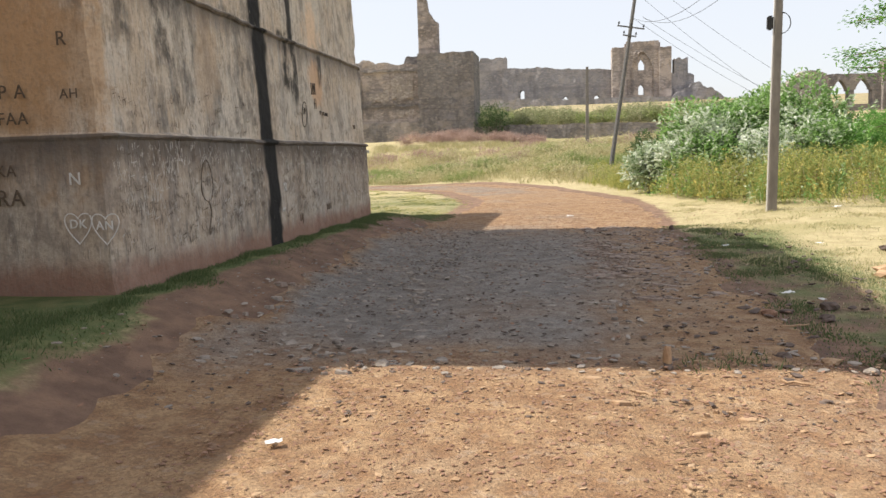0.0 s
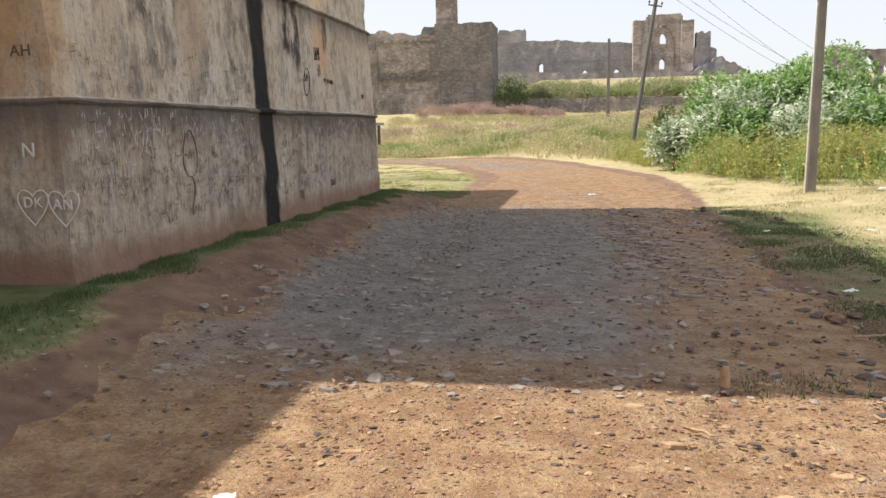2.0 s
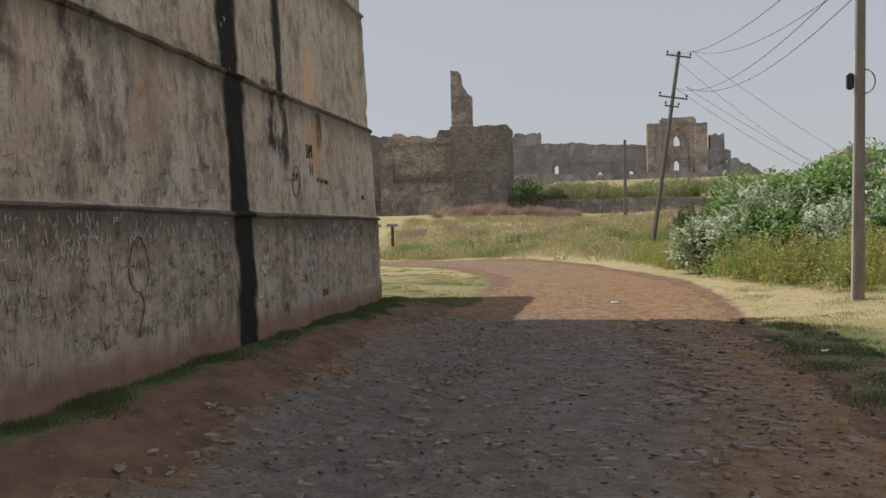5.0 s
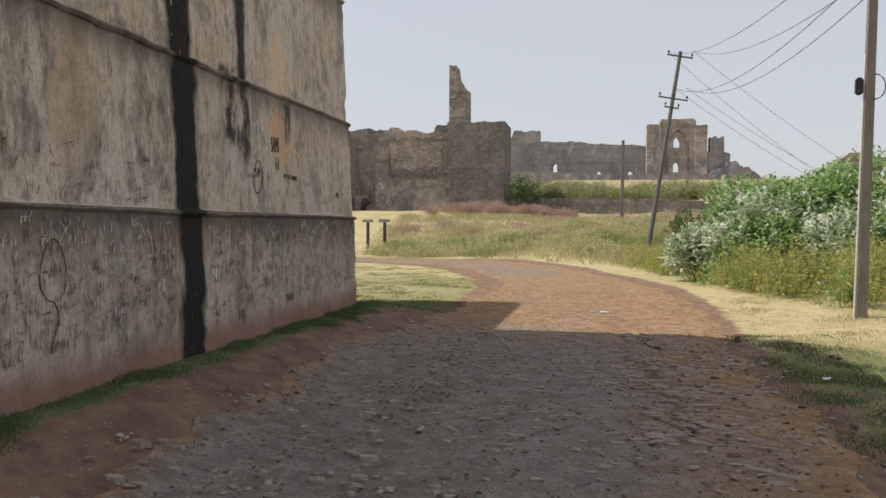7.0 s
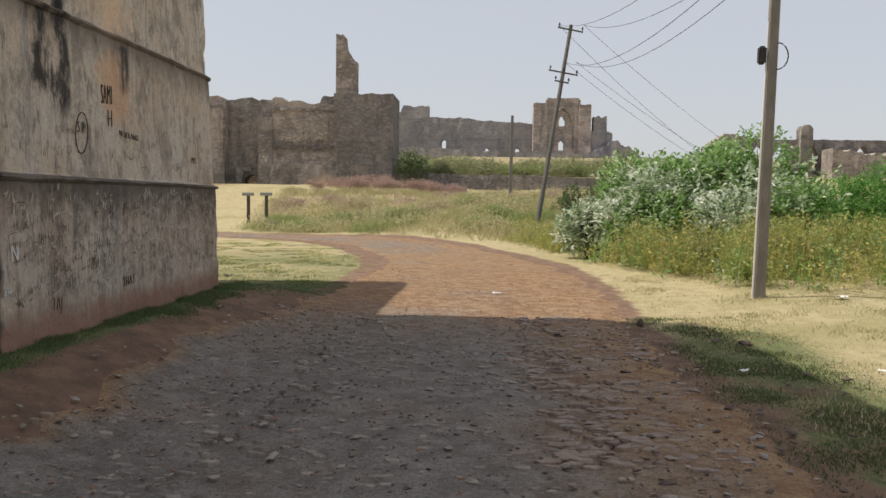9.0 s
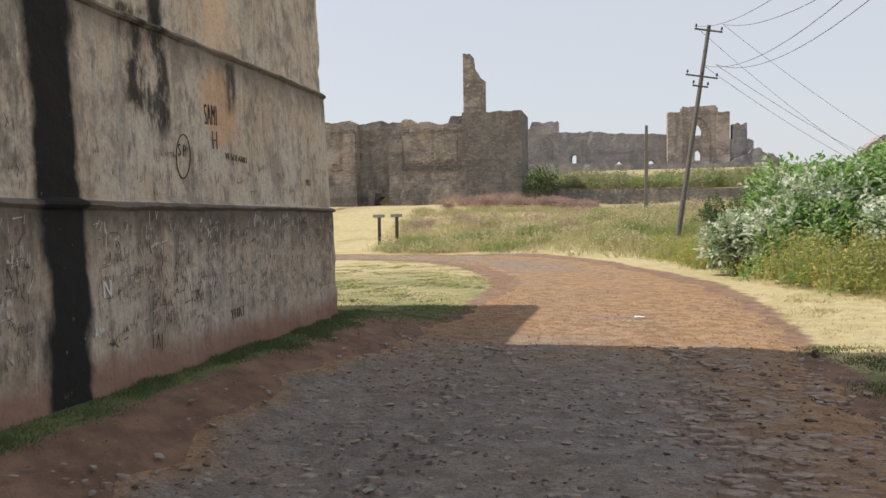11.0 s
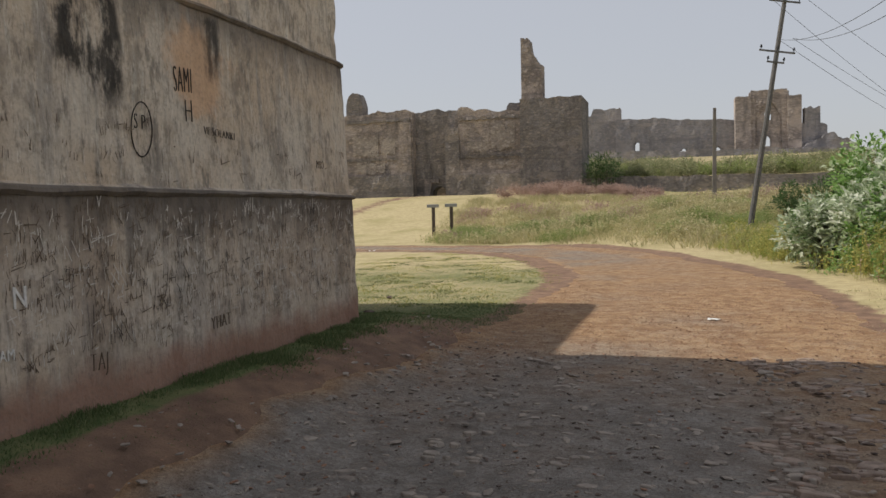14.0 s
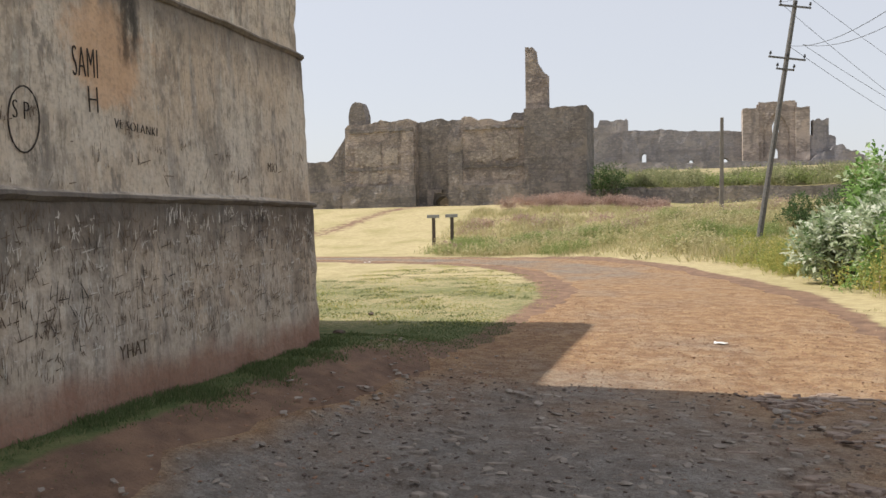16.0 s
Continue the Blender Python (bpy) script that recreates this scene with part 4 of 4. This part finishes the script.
def blades(name, spots, lo, hi, width, mat, seed, label, lean=0.35, category="grass"):
    """Grass or weeds: spots is a list of (x, y, scale)."""
    rnd = random.Random(seed)
    items = []
    for x, y, k in spots:
        z = ground_z(x, y)
        a = rnd.uniform(0, 2 * math.pi)
        d = Vector((math.cos(a) * lean * rnd.random(), math.sin(a) * lean * rnd.random(), 1)).normalized()
        nrm = Vector((math.cos(a + 1.3), math.sin(a + 1.3), 0.15)).normalized()
        l = rnd.uniform(lo, hi) * k
        items.append((Vector((x, y, z - 0.02)), d, nrm, l, width * rnd.uniform(0.6, 1.3), min(1, max(0, rnd.gauss(0.45, 0.28)))))
    ob = leaf_mesh(name, items, mat)
    return tagged(ob, label, category, kind="stuff")


def sprigs(name, spots, lo, hi, size, mat, seed, label):
    """Bushy weeds: each is a thin stalk with small leaves along it."""
    rnd = random.Random(seed)
    items = []
    for x, y, k in spots:
        z, a = ground_z(x, y), rnd.uniform(0, 2 * math.pi)
        d = Vector((math.cos(a) * 0.45 * rnd.random(), math.sin(a) * 0.45 * rnd.random(), 1)).normalized()
        nrm = Vector((math.cos(a + 1.3), math.sin(a + 1.3), 0.15)).normalized()
        l, t = rnd.uniform(lo, hi) * k, rnd.gauss(0.45, 0.25)
        p = Vector((x, y, z - 0.02))
        items.append((p, d, nrm, l, 0.012, min(1, max(0, t))))
        for _ in range(4):
            dd = Vector((rnd.uniform(-1, 1), rnd.uniform(-1, 1), rnd.uniform(-0.2, 0.9))).normalized()
            nn = Vector((rnd.uniform(-0.5, 0.5), rnd.uniform(-0.5, 0.5), 1)).normalized()
            s = size * rnd.uniform(0.6, 1.5)
            items.append((p + d * l * rnd.uniform(0.3, 1.0), dd, nn, s, s * 0.45, min(1, max(0, t + rnd.uniform(-0.2, 0.2)))))
    return tagged(leaf_mesh(name, items, mat), label, "weeds", kind="stuff")


def scatter(n, x0, x1, y0, y1, seed, keep, clump=0.0, per=1):
    rnd = random.Random(seed)
    out = []
    tries = 0
    while len(out) < n and tries < n * 12:
        tries += 1
        x, y = rnd.uniform(x0, x1), rnd.uniform(y0, y1)
        k = keep(x, y)
        if rnd.random() < k:
            s = 0.6 + 0.6 * k
            for _ in range(per):
                out.append((x + rnd.gauss(0, clump), y + rnd.gauss(0, clump), s))
    return out


# broad-leaved bushes beside the road
BROAD = "broad-leaved green bush beside the dirt road"
shrub(7.9, 14.2, 1.1, 1.2, 2.0, 4200, 0.21, LEAF_PALE, 11, "pale grey-green milkweed bush beside the road")
shrub(9.5, 14.6, 1.4, 1.5, 3.9, 7000, 0.21, LEAF_BROAD, 12, BROAD)
shrub(11.3, 14.6, 1.7, 1.6, 4.4, 10000, 0.21, LEAF_BROAD, 13, BROAD)
shrub(9.2, 12.0, 1.2, 1.1, 2.3, 5500, 0.19, LEAF_BROAD, 14, BROAD)
shrub(13.6, 14.6, 1.8, 1.7, 4.2, 9500, 0.21, LEAF_BROAD, 15, BROAD)
shrub(8.9, 13.0, 1.2, 1.1, 2.9, 3600, 0.21, LEAF_PALE, 24, "pale grey-green milkweed bush in front of green bushes")
shrub(10.4, 12.9, 1.3, 1.1, 3.3, 2200, 0.21, LEAF_PALE, 25, "pale grey-green milkweed bush in front of green bushes")
shrub(11.5, 11.2, 1.5, 1.2, 2.8, 4200, 0.19, LEAF_PALE, 16, "pale grey-green milkweed bush behind the pole")
shrub(13.2, 11.0, 1.3, 1.2, 2.8, 6000, 0.19, LEAF_BROAD, 23, BROAD)
FINE = "feathery bright green thorn bush beside the road"
shrub(15.3, 11.0, 1.8, 1.5, 3.5, 24000, 0.12, LEAF_FINE, 17, FINE, slim=0.35)
shrub(18.0, 11.5, 2.1, 1.7, 3.8, 24000, 0.12, LEAF_FINE, 18, FINE, slim=0.35)
shrub(21.2, 14.0, 2.5, 2.1, 4.2, 15000, 0.14, LEAF_FINE, 19, FINE, slim=0.35)
shrub(9.6, 33.5, 1.3, 1.3, 2.2, 2500, 0.14, LEAF_DARK, 20, "dark green shrub in the dry grass")
shrub(11.5, 36, 1.6, 1.3, 2.2, 2500, 0.14, LEAF_DARK, 21, "dark green shrub in the dry grass")
shrub(-3.4, 69.0, 1.5, 1.0, 4.4, 2600, 0.2, LEAF_DARK, 22, "dark green shrub at the foot of the tower")


def thorn_tree(x, y, h, seed):
    """A feathery tree: leaning trunk, layered limbs that reach out, sprays of fine leaflets along them."""
    rnd = random.Random(seed)
    root = new("thorn_tree")
    root.location = (x, y, ground_z(x, y))
    bm, items = bmesh.new(), []
    tube(bm, [(0, 0, -0.2), (-0.1, 0, h * 0.35), (-0.25, 0.05, h * 0.7), (-0.3, 0, h * 0.95)], [0.09, 0.07, 0.05, 0.02], 8)
    for i in range(15):
        z = h * rnd.uniform(0.45, 0.95)
        a = rnd.uniform(0, 2 * math.pi) if i > 4 else math.pi + rnd.uniform(-0.5, 0.5)
        l = rnd.uniform(1.3, 2.3)
        p0 = Vector((-0.2, 0, z))
        pts = [p0 + Vector((math.cos(a) * l * u, math.sin(a) * l * u, 0.5 * u - 0.45 * u * u + 0.05 * math.sin(7 * u + i))) for u in np.linspace(0, 1, 7)]
        tube(bm, pts, [0.035 - 0.028 * u for u in np.linspace(0, 1, 7)], 5)
        for _ in range(620):
            u = rnd.uniform(0.25, 1.05)
            p = pts[0].lerp(pts[-1], u) + Vector((rnd.gauss(0, 0.11), rnd.gauss(0, 0.14), rnd.gauss(0.02, 0.07)))
            d = Vector((rnd.uniform(-1, 1), rnd.uniform(-1, 1), rnd.uniform(-0.35, 0.3))).normalized()
            items.append((p, d, Vector((rnd.uniform(-0.3, 0.3), rnd.uniform(-0.3, 0.3), 1)).normalized(), rnd.uniform(0.06, 0.11), 0.03, rnd.random()))
    from_bm("trunk", bm, BARK, root)
    leaf_mesh("leaves", items, LEAF_FINE, root)
    tagged(root, "feathery green thorn tree beside the road", "tree")


thorn_tree(11.1, -4.6, 3.9, 61)

# yellow-green weeds in front of the bushes and round the pole


def weed_keep(x, y):
    front_line = 14.0 - (x - 6.8) * 4.2 if x < 9.3 else 3.2 - (x - 9.3) * 0.5
    return sm(y - front_line, 0.0, 1.8) * (0.08 + 0.92 * sm(hump(x, y, 1.3), -0.2, 0.4))


weeds = scatter(22000, 6.9, 22, 0.5, 13, 31, weed_keep, 0.2, 7)
sprigs("weeds", weeds, 0.2, 1.35, 0.085, GRASS_YELLOW, 31, "yellow-green weeds beside the bushes")
low_weeds = scatter(7000, 6.9, 22, 0.8, 13, 52, lambda x, y: weed_keep(x, y) * sm(hump(x + 30, y, 0.9), -0.1, 0.3), 0.2, 7)
sprigs("weeds", low_weeds, 0.2, 1.2, 0.10, LEAF_BROAD, 52, "leafy green weeds beside the bushes")
brown_weeds = scatter(1200, 6.9, 22, 0.8, 11, 53, lambda x, y: weed_keep(x, y) * sm(hump(x + 70, y, 0.9), 0.0, 0.3), 0.2, 7)
sprigs("weeds", brown_weeds, 0.2, 1.1, 0.08, GRASS_PINK, 53, "withered brown weeds beside the bushes")
weeds2 = scatter(5000, 4.8, 7.6, 15, 30, 32, lambda x, y: sm(x - max(0, (22 - y) * 0.3), 4.9, 6.2) * sm(hump(x, y, 1.2), -0.3, 0.4), 0.2, 7)
sprigs("weeds", weeds2, 0.25, 0.7, 0.075, GRASS_YELLOW, 32, "yellow-green weeds on the road verge")


clump = scatter(2600, 6.9, 8.3, 17.5, 20.5, 50, lambda x, y: 1.0, 0.15, 7)
sprigs("golden_weeds", clump, 0.3, 1.0, 0.08, GRASS_YELLOW, 50, "golden weed clump at the bushes' end")


def field_keep(x, y):
    edge = road_distance(x, y) if y < 40 else 9
    return sm(edge, 2.6, 5.0) * (0.25 + 0.75 * sm(hump(x, y, 4), -0.4, 0.4)) * sm(x + (y - 30) * 0.25, -9.5, -6.5)


field = scatter(85000, -14, 30, 22, 60, 33, field_keep, 0.22, 8)
blades("field_grass", field, 0.2, 0.6, 0.04, GRASS_OLIVE, 33, "tall olive dry grass filling the field", 0.9)
field2 = scatter(16000, -10, 8, 27.5, 42, 34, lambda x, y: field_keep(x, y) * sm(hump(x + 40, y, 2.2), 0.0, 0.35), 0.25, 10)
sprigs("green_weeds", field2, 0.3, 1.0, 0.09, leafy("fresh_weeds", (0.19, 0.25, 0.085), (0.31, 0.36, 0.14), (0.45, 0.44, 0.22), 0.7), 34, "fresh green weeds in the field")
pink = scatter(6000, -12, 2, 61, 68, 35, lambda x, y: sm(hump(x + 9, y, 2.0), -0.1, 0.3), 0.25, 8)
sprigs("dry_brush", pink, 0.4, 1.1, 0.13, GRASS_PINK, 35, "pinkish dry brush by the retaining wall")
upper = scatter(22000, -9, 34, 72, 112, 36, lambda x, y: 0.3 + 0.7 * sm(hump(x, y, 3), -0.3, 0.3), 0.3, 6)
blades("terrace_grass", upper, 0.3, 1.0, 0.06, GRASS_TERRACE, 36, "olive grass on the upper terrace")

brush = scatter(9000, -12, 26, 31, 50, 48, lambda x, y: field_keep(x, y) * sm(hump(x + 21, y, 1.7), 0.0, 0.3), 0.35, 14)
sprigs("field_brush", brush, 0.35, 1.0, 0.13, GRASS_OLIVE, 48, "tall bushy olive brush in the field")
brush2 = scatter(5000, -12, 20, 36, 56, 49, lambda x, y: field_keep(x, y) * sm(hump(x + 61, y, 1.9), 0.12, 0.35), 0.35, 14)
sprigs("field_brush", brush2, 0.3, 0.8, 0.13, GRASS_PINK, 49, "pinkish dry brush in the field")
FRESH = bpy.data.materials["fresh_weeds"]
terrace = scatter(16000, -9, 34, 72, 96, 37, lambda x, y: 0.04 + 0.96 * sm(hump(x, y, 2.6), 0.0, 0.35), 0.4, 9)
sprigs("terrace_weeds", terrace, 0.4, 1.8, 0.24, GRASS_TERRACE, 37, "rank weeds along the terrace edge")
terrace2 = scatter(2500, -9, 30, 72, 80, 38, lambda x, y: sm(hump(x + 30, y, 2.5), 0.05, 0.35), 0.3, 7)
sprigs("terrace_weeds", terrace2, 0.4, 1.4, 0.22, FRESH, 38, "green weeds along the terrace edge")
fluff = scatter(9000, -12, 26, 24, 50, 39, lambda x, y: field_keep(x, y) * sm(hump(x + 11, y, 3.0), -0.15, 0.35), 0.25, 7)
sprigs("field_weeds", fluff, 0.35, 1.0, 0.13, GRASS_OLIVE, 39, "bushy olive weeds in the field")

# short green grass at the foot of the wall, and dry turf
foot = scatter(24000, 0.02, 1.2, -14, 0.8, 41, lambda x, y: (1 - sm(x + 0.45 * hump(x, y, 0.8), 0.12, 0.6)) * (0.25 + 0.75 * sm(hump(x + 3, y, 0.45), -0.3, 0.3)), 0.04, 4)
blades("wall_grass", foot, 0.025, 0.085, 0.010, GRASS_GREEN, 41, "short green grass at the wall's foot", 0.9)
foot2 = scatter(12000, -3.0, 1.2, -15, -11.3, 42, lambda x, y: 1 - sm(x + 0.4 * hump(x, y, 0.7), 0.1, 1.0), 0.04, 4)
blades("wall_grass", foot2, 0.025, 0.09, 0.010, GRASS_GREEN, 42, "short green grass beside the gatehouse", 0.9)
sparse = scatter(1500, 0.4, 1.8, -13, 1.5, 54, lambda x, y: sm(hump(x, y, 0.5), 0.0, 0.35) * (1 - sm(x, 0.7, 1.8)), 0.06, 5)
blades("wall_grass", sparse, 0.012, 0.035, 0.010, GRASS_GREEN, 54, "sparse green grass on the bare earth", 0.9)
shade = scatter(16000, -0.5, 2.4, 0.0, 5.2, 43, lambda x, y: 1 - sm(x - y * 0.15, 0.6, 1.7), 0.05, 4)
blades("turf", shade, 0.015, 0.045, 0.012, GRASS_GREEN, 43, "short green turf beyond the gatehouse", 0.9)
dry = scatter(26000, -7, 1.6, 4.5, 24, 44, lambda x, y: sm(road_distance(x, y), 2.3, 3.2) * (0.3 + 0.7 * sm(hump(x, y, 1.2), -0.3, 0.4)), 0.07, 5)
blades("dry_turf", dry, 0.015, 0.06, 0.014, GRASS_YELLOW, 44, "short dry yellow turf inside the bend", 0.9)
lawn = scatter(14000, -7, 2.2, 2.0, 20, 51, lambda x, y: sm(road_distance(x, y), 2.4, 3.4) * sm(hump(x + 5, y, 0.8), -0.05, 0.3), 0.07, 5)
blades("green_turf", lawn, 0.015, 0.06, 0.014, GRASS_GREEN, 51, "patches of green turf inside the bend", 0.9)
verge = scatter(26000, 6.2, 14, -12, 8, 45, lambda x, y: sm(road_distance(x, y), 2.6, 3.8) * (0.15 + 0.85 * sm(hump(x, y, 0.9), -0.1, 0.5)), 0.07, 5)
blades("verge_grass", verge, 0.02, 0.09, 0.013, GRASS_OLIVE, 45, "thin olive grass on the road verge", 0.9)


shade_verge = scatter(38000, 6.0, 9.0, -12.2, 0.3, 46, lambda x, y: sm(x, 6.1, 6.9) * (1 - sm(x, 7.6, 8.8)) * (0.15 + 0.85 * sm(hump(x, y, 0.7), -0.35, 0.25)), 0.06, 5)
blades("verge_grass", shade_verge, 0.015, 0.06, 0.012, GRASS_GREEN, 46, "short green grass on the shaded verge", 0.9)
tuft = scatter(260, 5.35, 6.1, -11.8, -11.3, 47, lambda x, y: 1.0, 0.05, 5)
blades("verge_grass", tuft, 0.03, 0.1, 0.012, GRASS_GREEN, 47, "small green tuft beside the red stone", 0.9)


# ---- stones and litter ----
ico = bmesh.new()
bmesh.ops.create_icosphere(ico, subdivisions=1, radius=1)
ICO_V = [v.co.copy() for v in ico.verts]
ICO_F = [[v.index for v in f.verts] for f in ico.faces]
ico.free()


def stones(count, x0, x1, y0, y1, lo, hi, mat, seed, label, keep=lambda x, y: 1.0):
    """Loose flat stones, strewn over the ground."""
    rnd = random.Random(seed)
    verts, faces, n = [], [], 0
    while n < count:
        x, y = rnd.uniform(x0, x1), rnd.uniform(y0, y1)
        if rnd.random() > keep(x, y):
            continue
        r = lo + (hi - lo) * rnd.random() ** 3
        m = pose(x, y, ground_z(x, y) + 0.034 + r * 0.08, rnd.uniform(-15, 15), rnd.uniform(-15, 15), rnd.uniform(0, 360))
        m = m @ Matrix.Diagonal((r * rnd.uniform(0.8, 1.4), r * rnd.uniform(0.6, 1.0), r * 0.3, 1))
        base = len(verts)
        verts += [m @ (v + Vector((rnd.uniform(-0.3, 0.3), rnd.uniform(-0.3, 0.3), rnd.uniform(-0.2, 0.2)))) for v in ICO_V]
        faces += [[base + k for k in f] for f in ICO_F]
        n += 1
    tagged(obj("loose_stones", verts, faces, mat), label, "stones", kind="stuff")


stones(1500, 0.9, 6.6, -12, -0.3, 0.008, 0.048, STONE, 51, "pale flat stones bedded in the road")
stones(2600, 1.2, 6.3, -13, 0, 0.008, 0.03, DARK_STONE, 57, "small dark stones bedded in the road")
stones(1600, 0.9, 8.5, -15.5, 4, 0.008, 0.026, RED_STONE, 52, "red gravel stones on the road")
stones(350, 4.8, 8.2, -13, -1, 0.012, 0.06, DARK_STONE, 53, "dark stones along the road edge", lambda x, y: sm(x, 4.6, 5.6))
stones(5200, 2.2, 7.5, -15, -11.4, 0.006, 0.02, RED_STONE, 54, "fine sunlit red gravel on the road")
stones(700, 2.2, 7.5, -15, -11.4, 0.008, 0.026, TAN_STONE, 55, "tan flat stones in the sunlit road")
stones(3500, 1.6, 6.6, -0.3, 9, 0.006, 0.02, RED_STONE, 56, "fine sunlit red gravel past the shade")


stones(900, 0.5, 2.0, -13, 1.5, 0.006, 0.022, RED_STONE, 58, "red pebbles on the bare earth")
stones(300, 0.5, 2.0, -13, 1.5, 0.008, 0.035, STONE, 59, "pale pebbles on the bare earth")


def slabs(count, x0, x1, y0, y1, lo, hi, mat, seed, label, keep=lambda x, y: 1.0):
    """Flat angular stones bedded in the road, their worn tops a little proud."""
    rnd = random.Random(seed)
    verts, faces, n = [], [], 0
    while n < count:
        x, y = rnd.uniform(x0, x1), rnd.uniform(y0, y1)
        if rnd.random() > keep(x, y):
            continue
        n += 1
        r, sides, base = lo + (hi - lo) * rnd.random() ** 2, rnd.randint(5, 7), len(verts)
        top, tx, ty = ground_z(x, y) + 0.022 + rnd.uniform(0.004, 0.02), rnd.uniform(-0.12, 0.12), rnd.uniform(-0.2, 0.05)
        a0, squash = rnd.uniform(0, 6.28), rnd.uniform(0.45, 0.75)
        for grow, drop in ((1.12, 0.05), (1.0, 0.006), (0.85, 0.0)):
            for i in range(sides):
                a = a0 + 6.283 * i / sides
                q = r * grow * (0.8 + 0.4 * abs(math.sin(i * 2.3 + seed + n)))
                dx, dy = q * math.cos(a), q * squash * math.sin(a)
                verts.append((x + dx, y + dy, top - drop + tx * dx + ty * dy))
        for k in (0, sides):
            faces += [(base + k + i, base + k + (i + 1) % sides, base + k + sides + (i + 1) % sides, base + k + sides + i) for i in range(sides)]
        faces.append(tuple(base + 2 * sides + i for i in range(sides)))
    tagged(obj("bedded_stones", verts, faces, mat), label, "stones", kind="stuff")


slabs(560, 4.3, 6.3, -8.8, 0.0, 0.035, 0.12, SLAB, 71, "worn brown flat stones bedded in the road", lambda x, y: sm(x, 4.3, 5.0) * sm(hump(x, y, 0.8), -0.35, 0.2))
slabs(640, 1.2, 5.0, -12.0, -0.5, 0.025, 0.075, STONE, 72, "grey flat stones bedded in the road")
slabs(40, 1.0, 1.9, -11.5, -1.0, 0.03, 0.08, SLAB, 73, "worn flat stones in the red earth")
slabs(28, 2.6, 6.4, -13.2, -11.55, 0.02, 0.07, TAN_STONE, 74, "tan flat stones in the sunlit road")


def single_rock(x, y, sx, sy, sz, mat, label, seed):
    rnd = random.Random(seed)
    bm = bmesh.new()
    bmesh.ops.create_icosphere(bm, subdivisions=2, radius=1)
    for v in bm.verts:
        v.co *= 1 + 0.55 * hump(v.co.x + seed, v.co.y + v.co.z * 1.3, 0.7)
        v.co = Vector((v.co.x * sx, v.co.y * sy, v.co.z * sz))
    ob = from_bm("rock", bm, mat)
    ob.location = (x, y, ground_z(x, y) + sz * 0.75)
    tagged(ob, label, "rock", "rocks by the road")


single_rock(5.21, -11.7, 0.036, 0.034, 0.105, TAN_STONE, "small upright red stone on the road", 1)
single_rock(2.98, -11.75, 0.06, 0.05, 0.045, STONE, "pale stone at the road's middle", 2)
single_rock(6.9, -9.9, 0.09, 0.07, 0.04, DARK_STONE, "dark stone in the verge grass", 3)
single_rock(7.1, -9.3, 0.09, 0.08, 0.05, DARK_STONE, "dark stone in the verge grass", 4)
single_rock(7.2, -11.0, 0.09, 0.07, 0.07, DARK_STONE, "dark stone in the verge grass", 5)


for i, (x, y, s, m) in enumerate(((6.42, -9.71, 0.085, RED_STONE), (6.62, -9.55, 0.06, DARK_STONE), (6.14, -11.32, 0.075, DARK_STONE), (6.45, -11.5, 0.07, TAN_STONE),
                                  (6.63, -11.79, 0.06, STONE), (6.95, -11.4, 0.09, STONE), (9.32, -4.68, 0.10, DARK_STONE), (6.62, -0.54, 0.05, DARK_STONE), (7.67, -2.11, 0.09, DARK_STONE),
                                  (3.43, -11.61, 0.07, STONE), (2.92, -11.03, 0.07, STONE), (1.95, -11.03, 0.07, STONE), (-0.64, 1.94, 0.10, DARK_STONE), (-1.83, 5.99, 0.07, DARK_STONE))):
    single_rock(x, y, s, s * 0.75, s * (1.3 if i == 7 else 0.5), m, "rough stone lying in the verge grass" if x > 6 else "rough stone lying on the ground", 20 + i)
single_rock(8.6, -7.2, 0.42, 0.22, 0.09, TAN_STONE, "large flat pale slab in dry grass", 40)


def stick(x, y, length, turn, seed):
    """A dry broken twig."""
    rnd = random.Random(seed)
    bm = bmesh.new()
    pts = [(length * (u - 0.5), rnd.uniform(-0.012, 0.012), 0.045 + rnd.uniform(0, 0.012)) for u in np.linspace(0, 1, 6)]
    tube(bm, pts, [0.012, 0.011, 0.011, 0.009, 0.008, 0.005], 6)
    ob = from_bm("stick", bm, TAN_STONE)
    ob.matrix_world = pose(x, y, ground_z(x, y), 0, 0, turn)
    tagged(ob, "dry pale broken stick on the road", "stick", "dry sticks")


stick(4.96, -12.48, 0.2, -35, 1)
stick(6.02, -12.19, 0.22, -25, 2)
stick(6.5, -10.3, 0.3, 20, 3)


def litter(x, y, s, seed):
    rnd = random.Random(seed)
    bm = bmesh.new()
    g = bmesh.ops.create_grid(bm, x_segments=5, y_segments=4, size=s)
    for v in g["verts"]:
        v.co.y *= 0.55
        v.co.z = s * 0.4 * abs(noise.noise(v.co * (1.6 / s) + Vector((seed, 0, 0)))) + 0.01
    bmesh.ops.solidify(bm, geom=list(bm.faces), thickness=0.002)
    ob = from_bm("litter", bm, PAPER)
    ob.location = (x, y, ground_z(x, y) + 0.035)
    ob.rotation_euler = (0, 0, rnd.uniform(0, 3))
    tagged(ob, "crumpled white scrap of litter on the ground", "litter", "scraps of litter")


litter(2.75, -13.55, 0.05, 1)
litter(4.52, 3.05, 0.09, 2)
litter(10.6, 1.9, 0.14, 3)
litter(8.62, -3.76, 0.06, 6)
litter(7.07, -3.93, 0.07, 7)
litter(-9.9, 25.1, 0.15, 8)
litter(6.9, -8.49, 0.08, 4)
litter(7.15, -8.9, 0.045, 5)
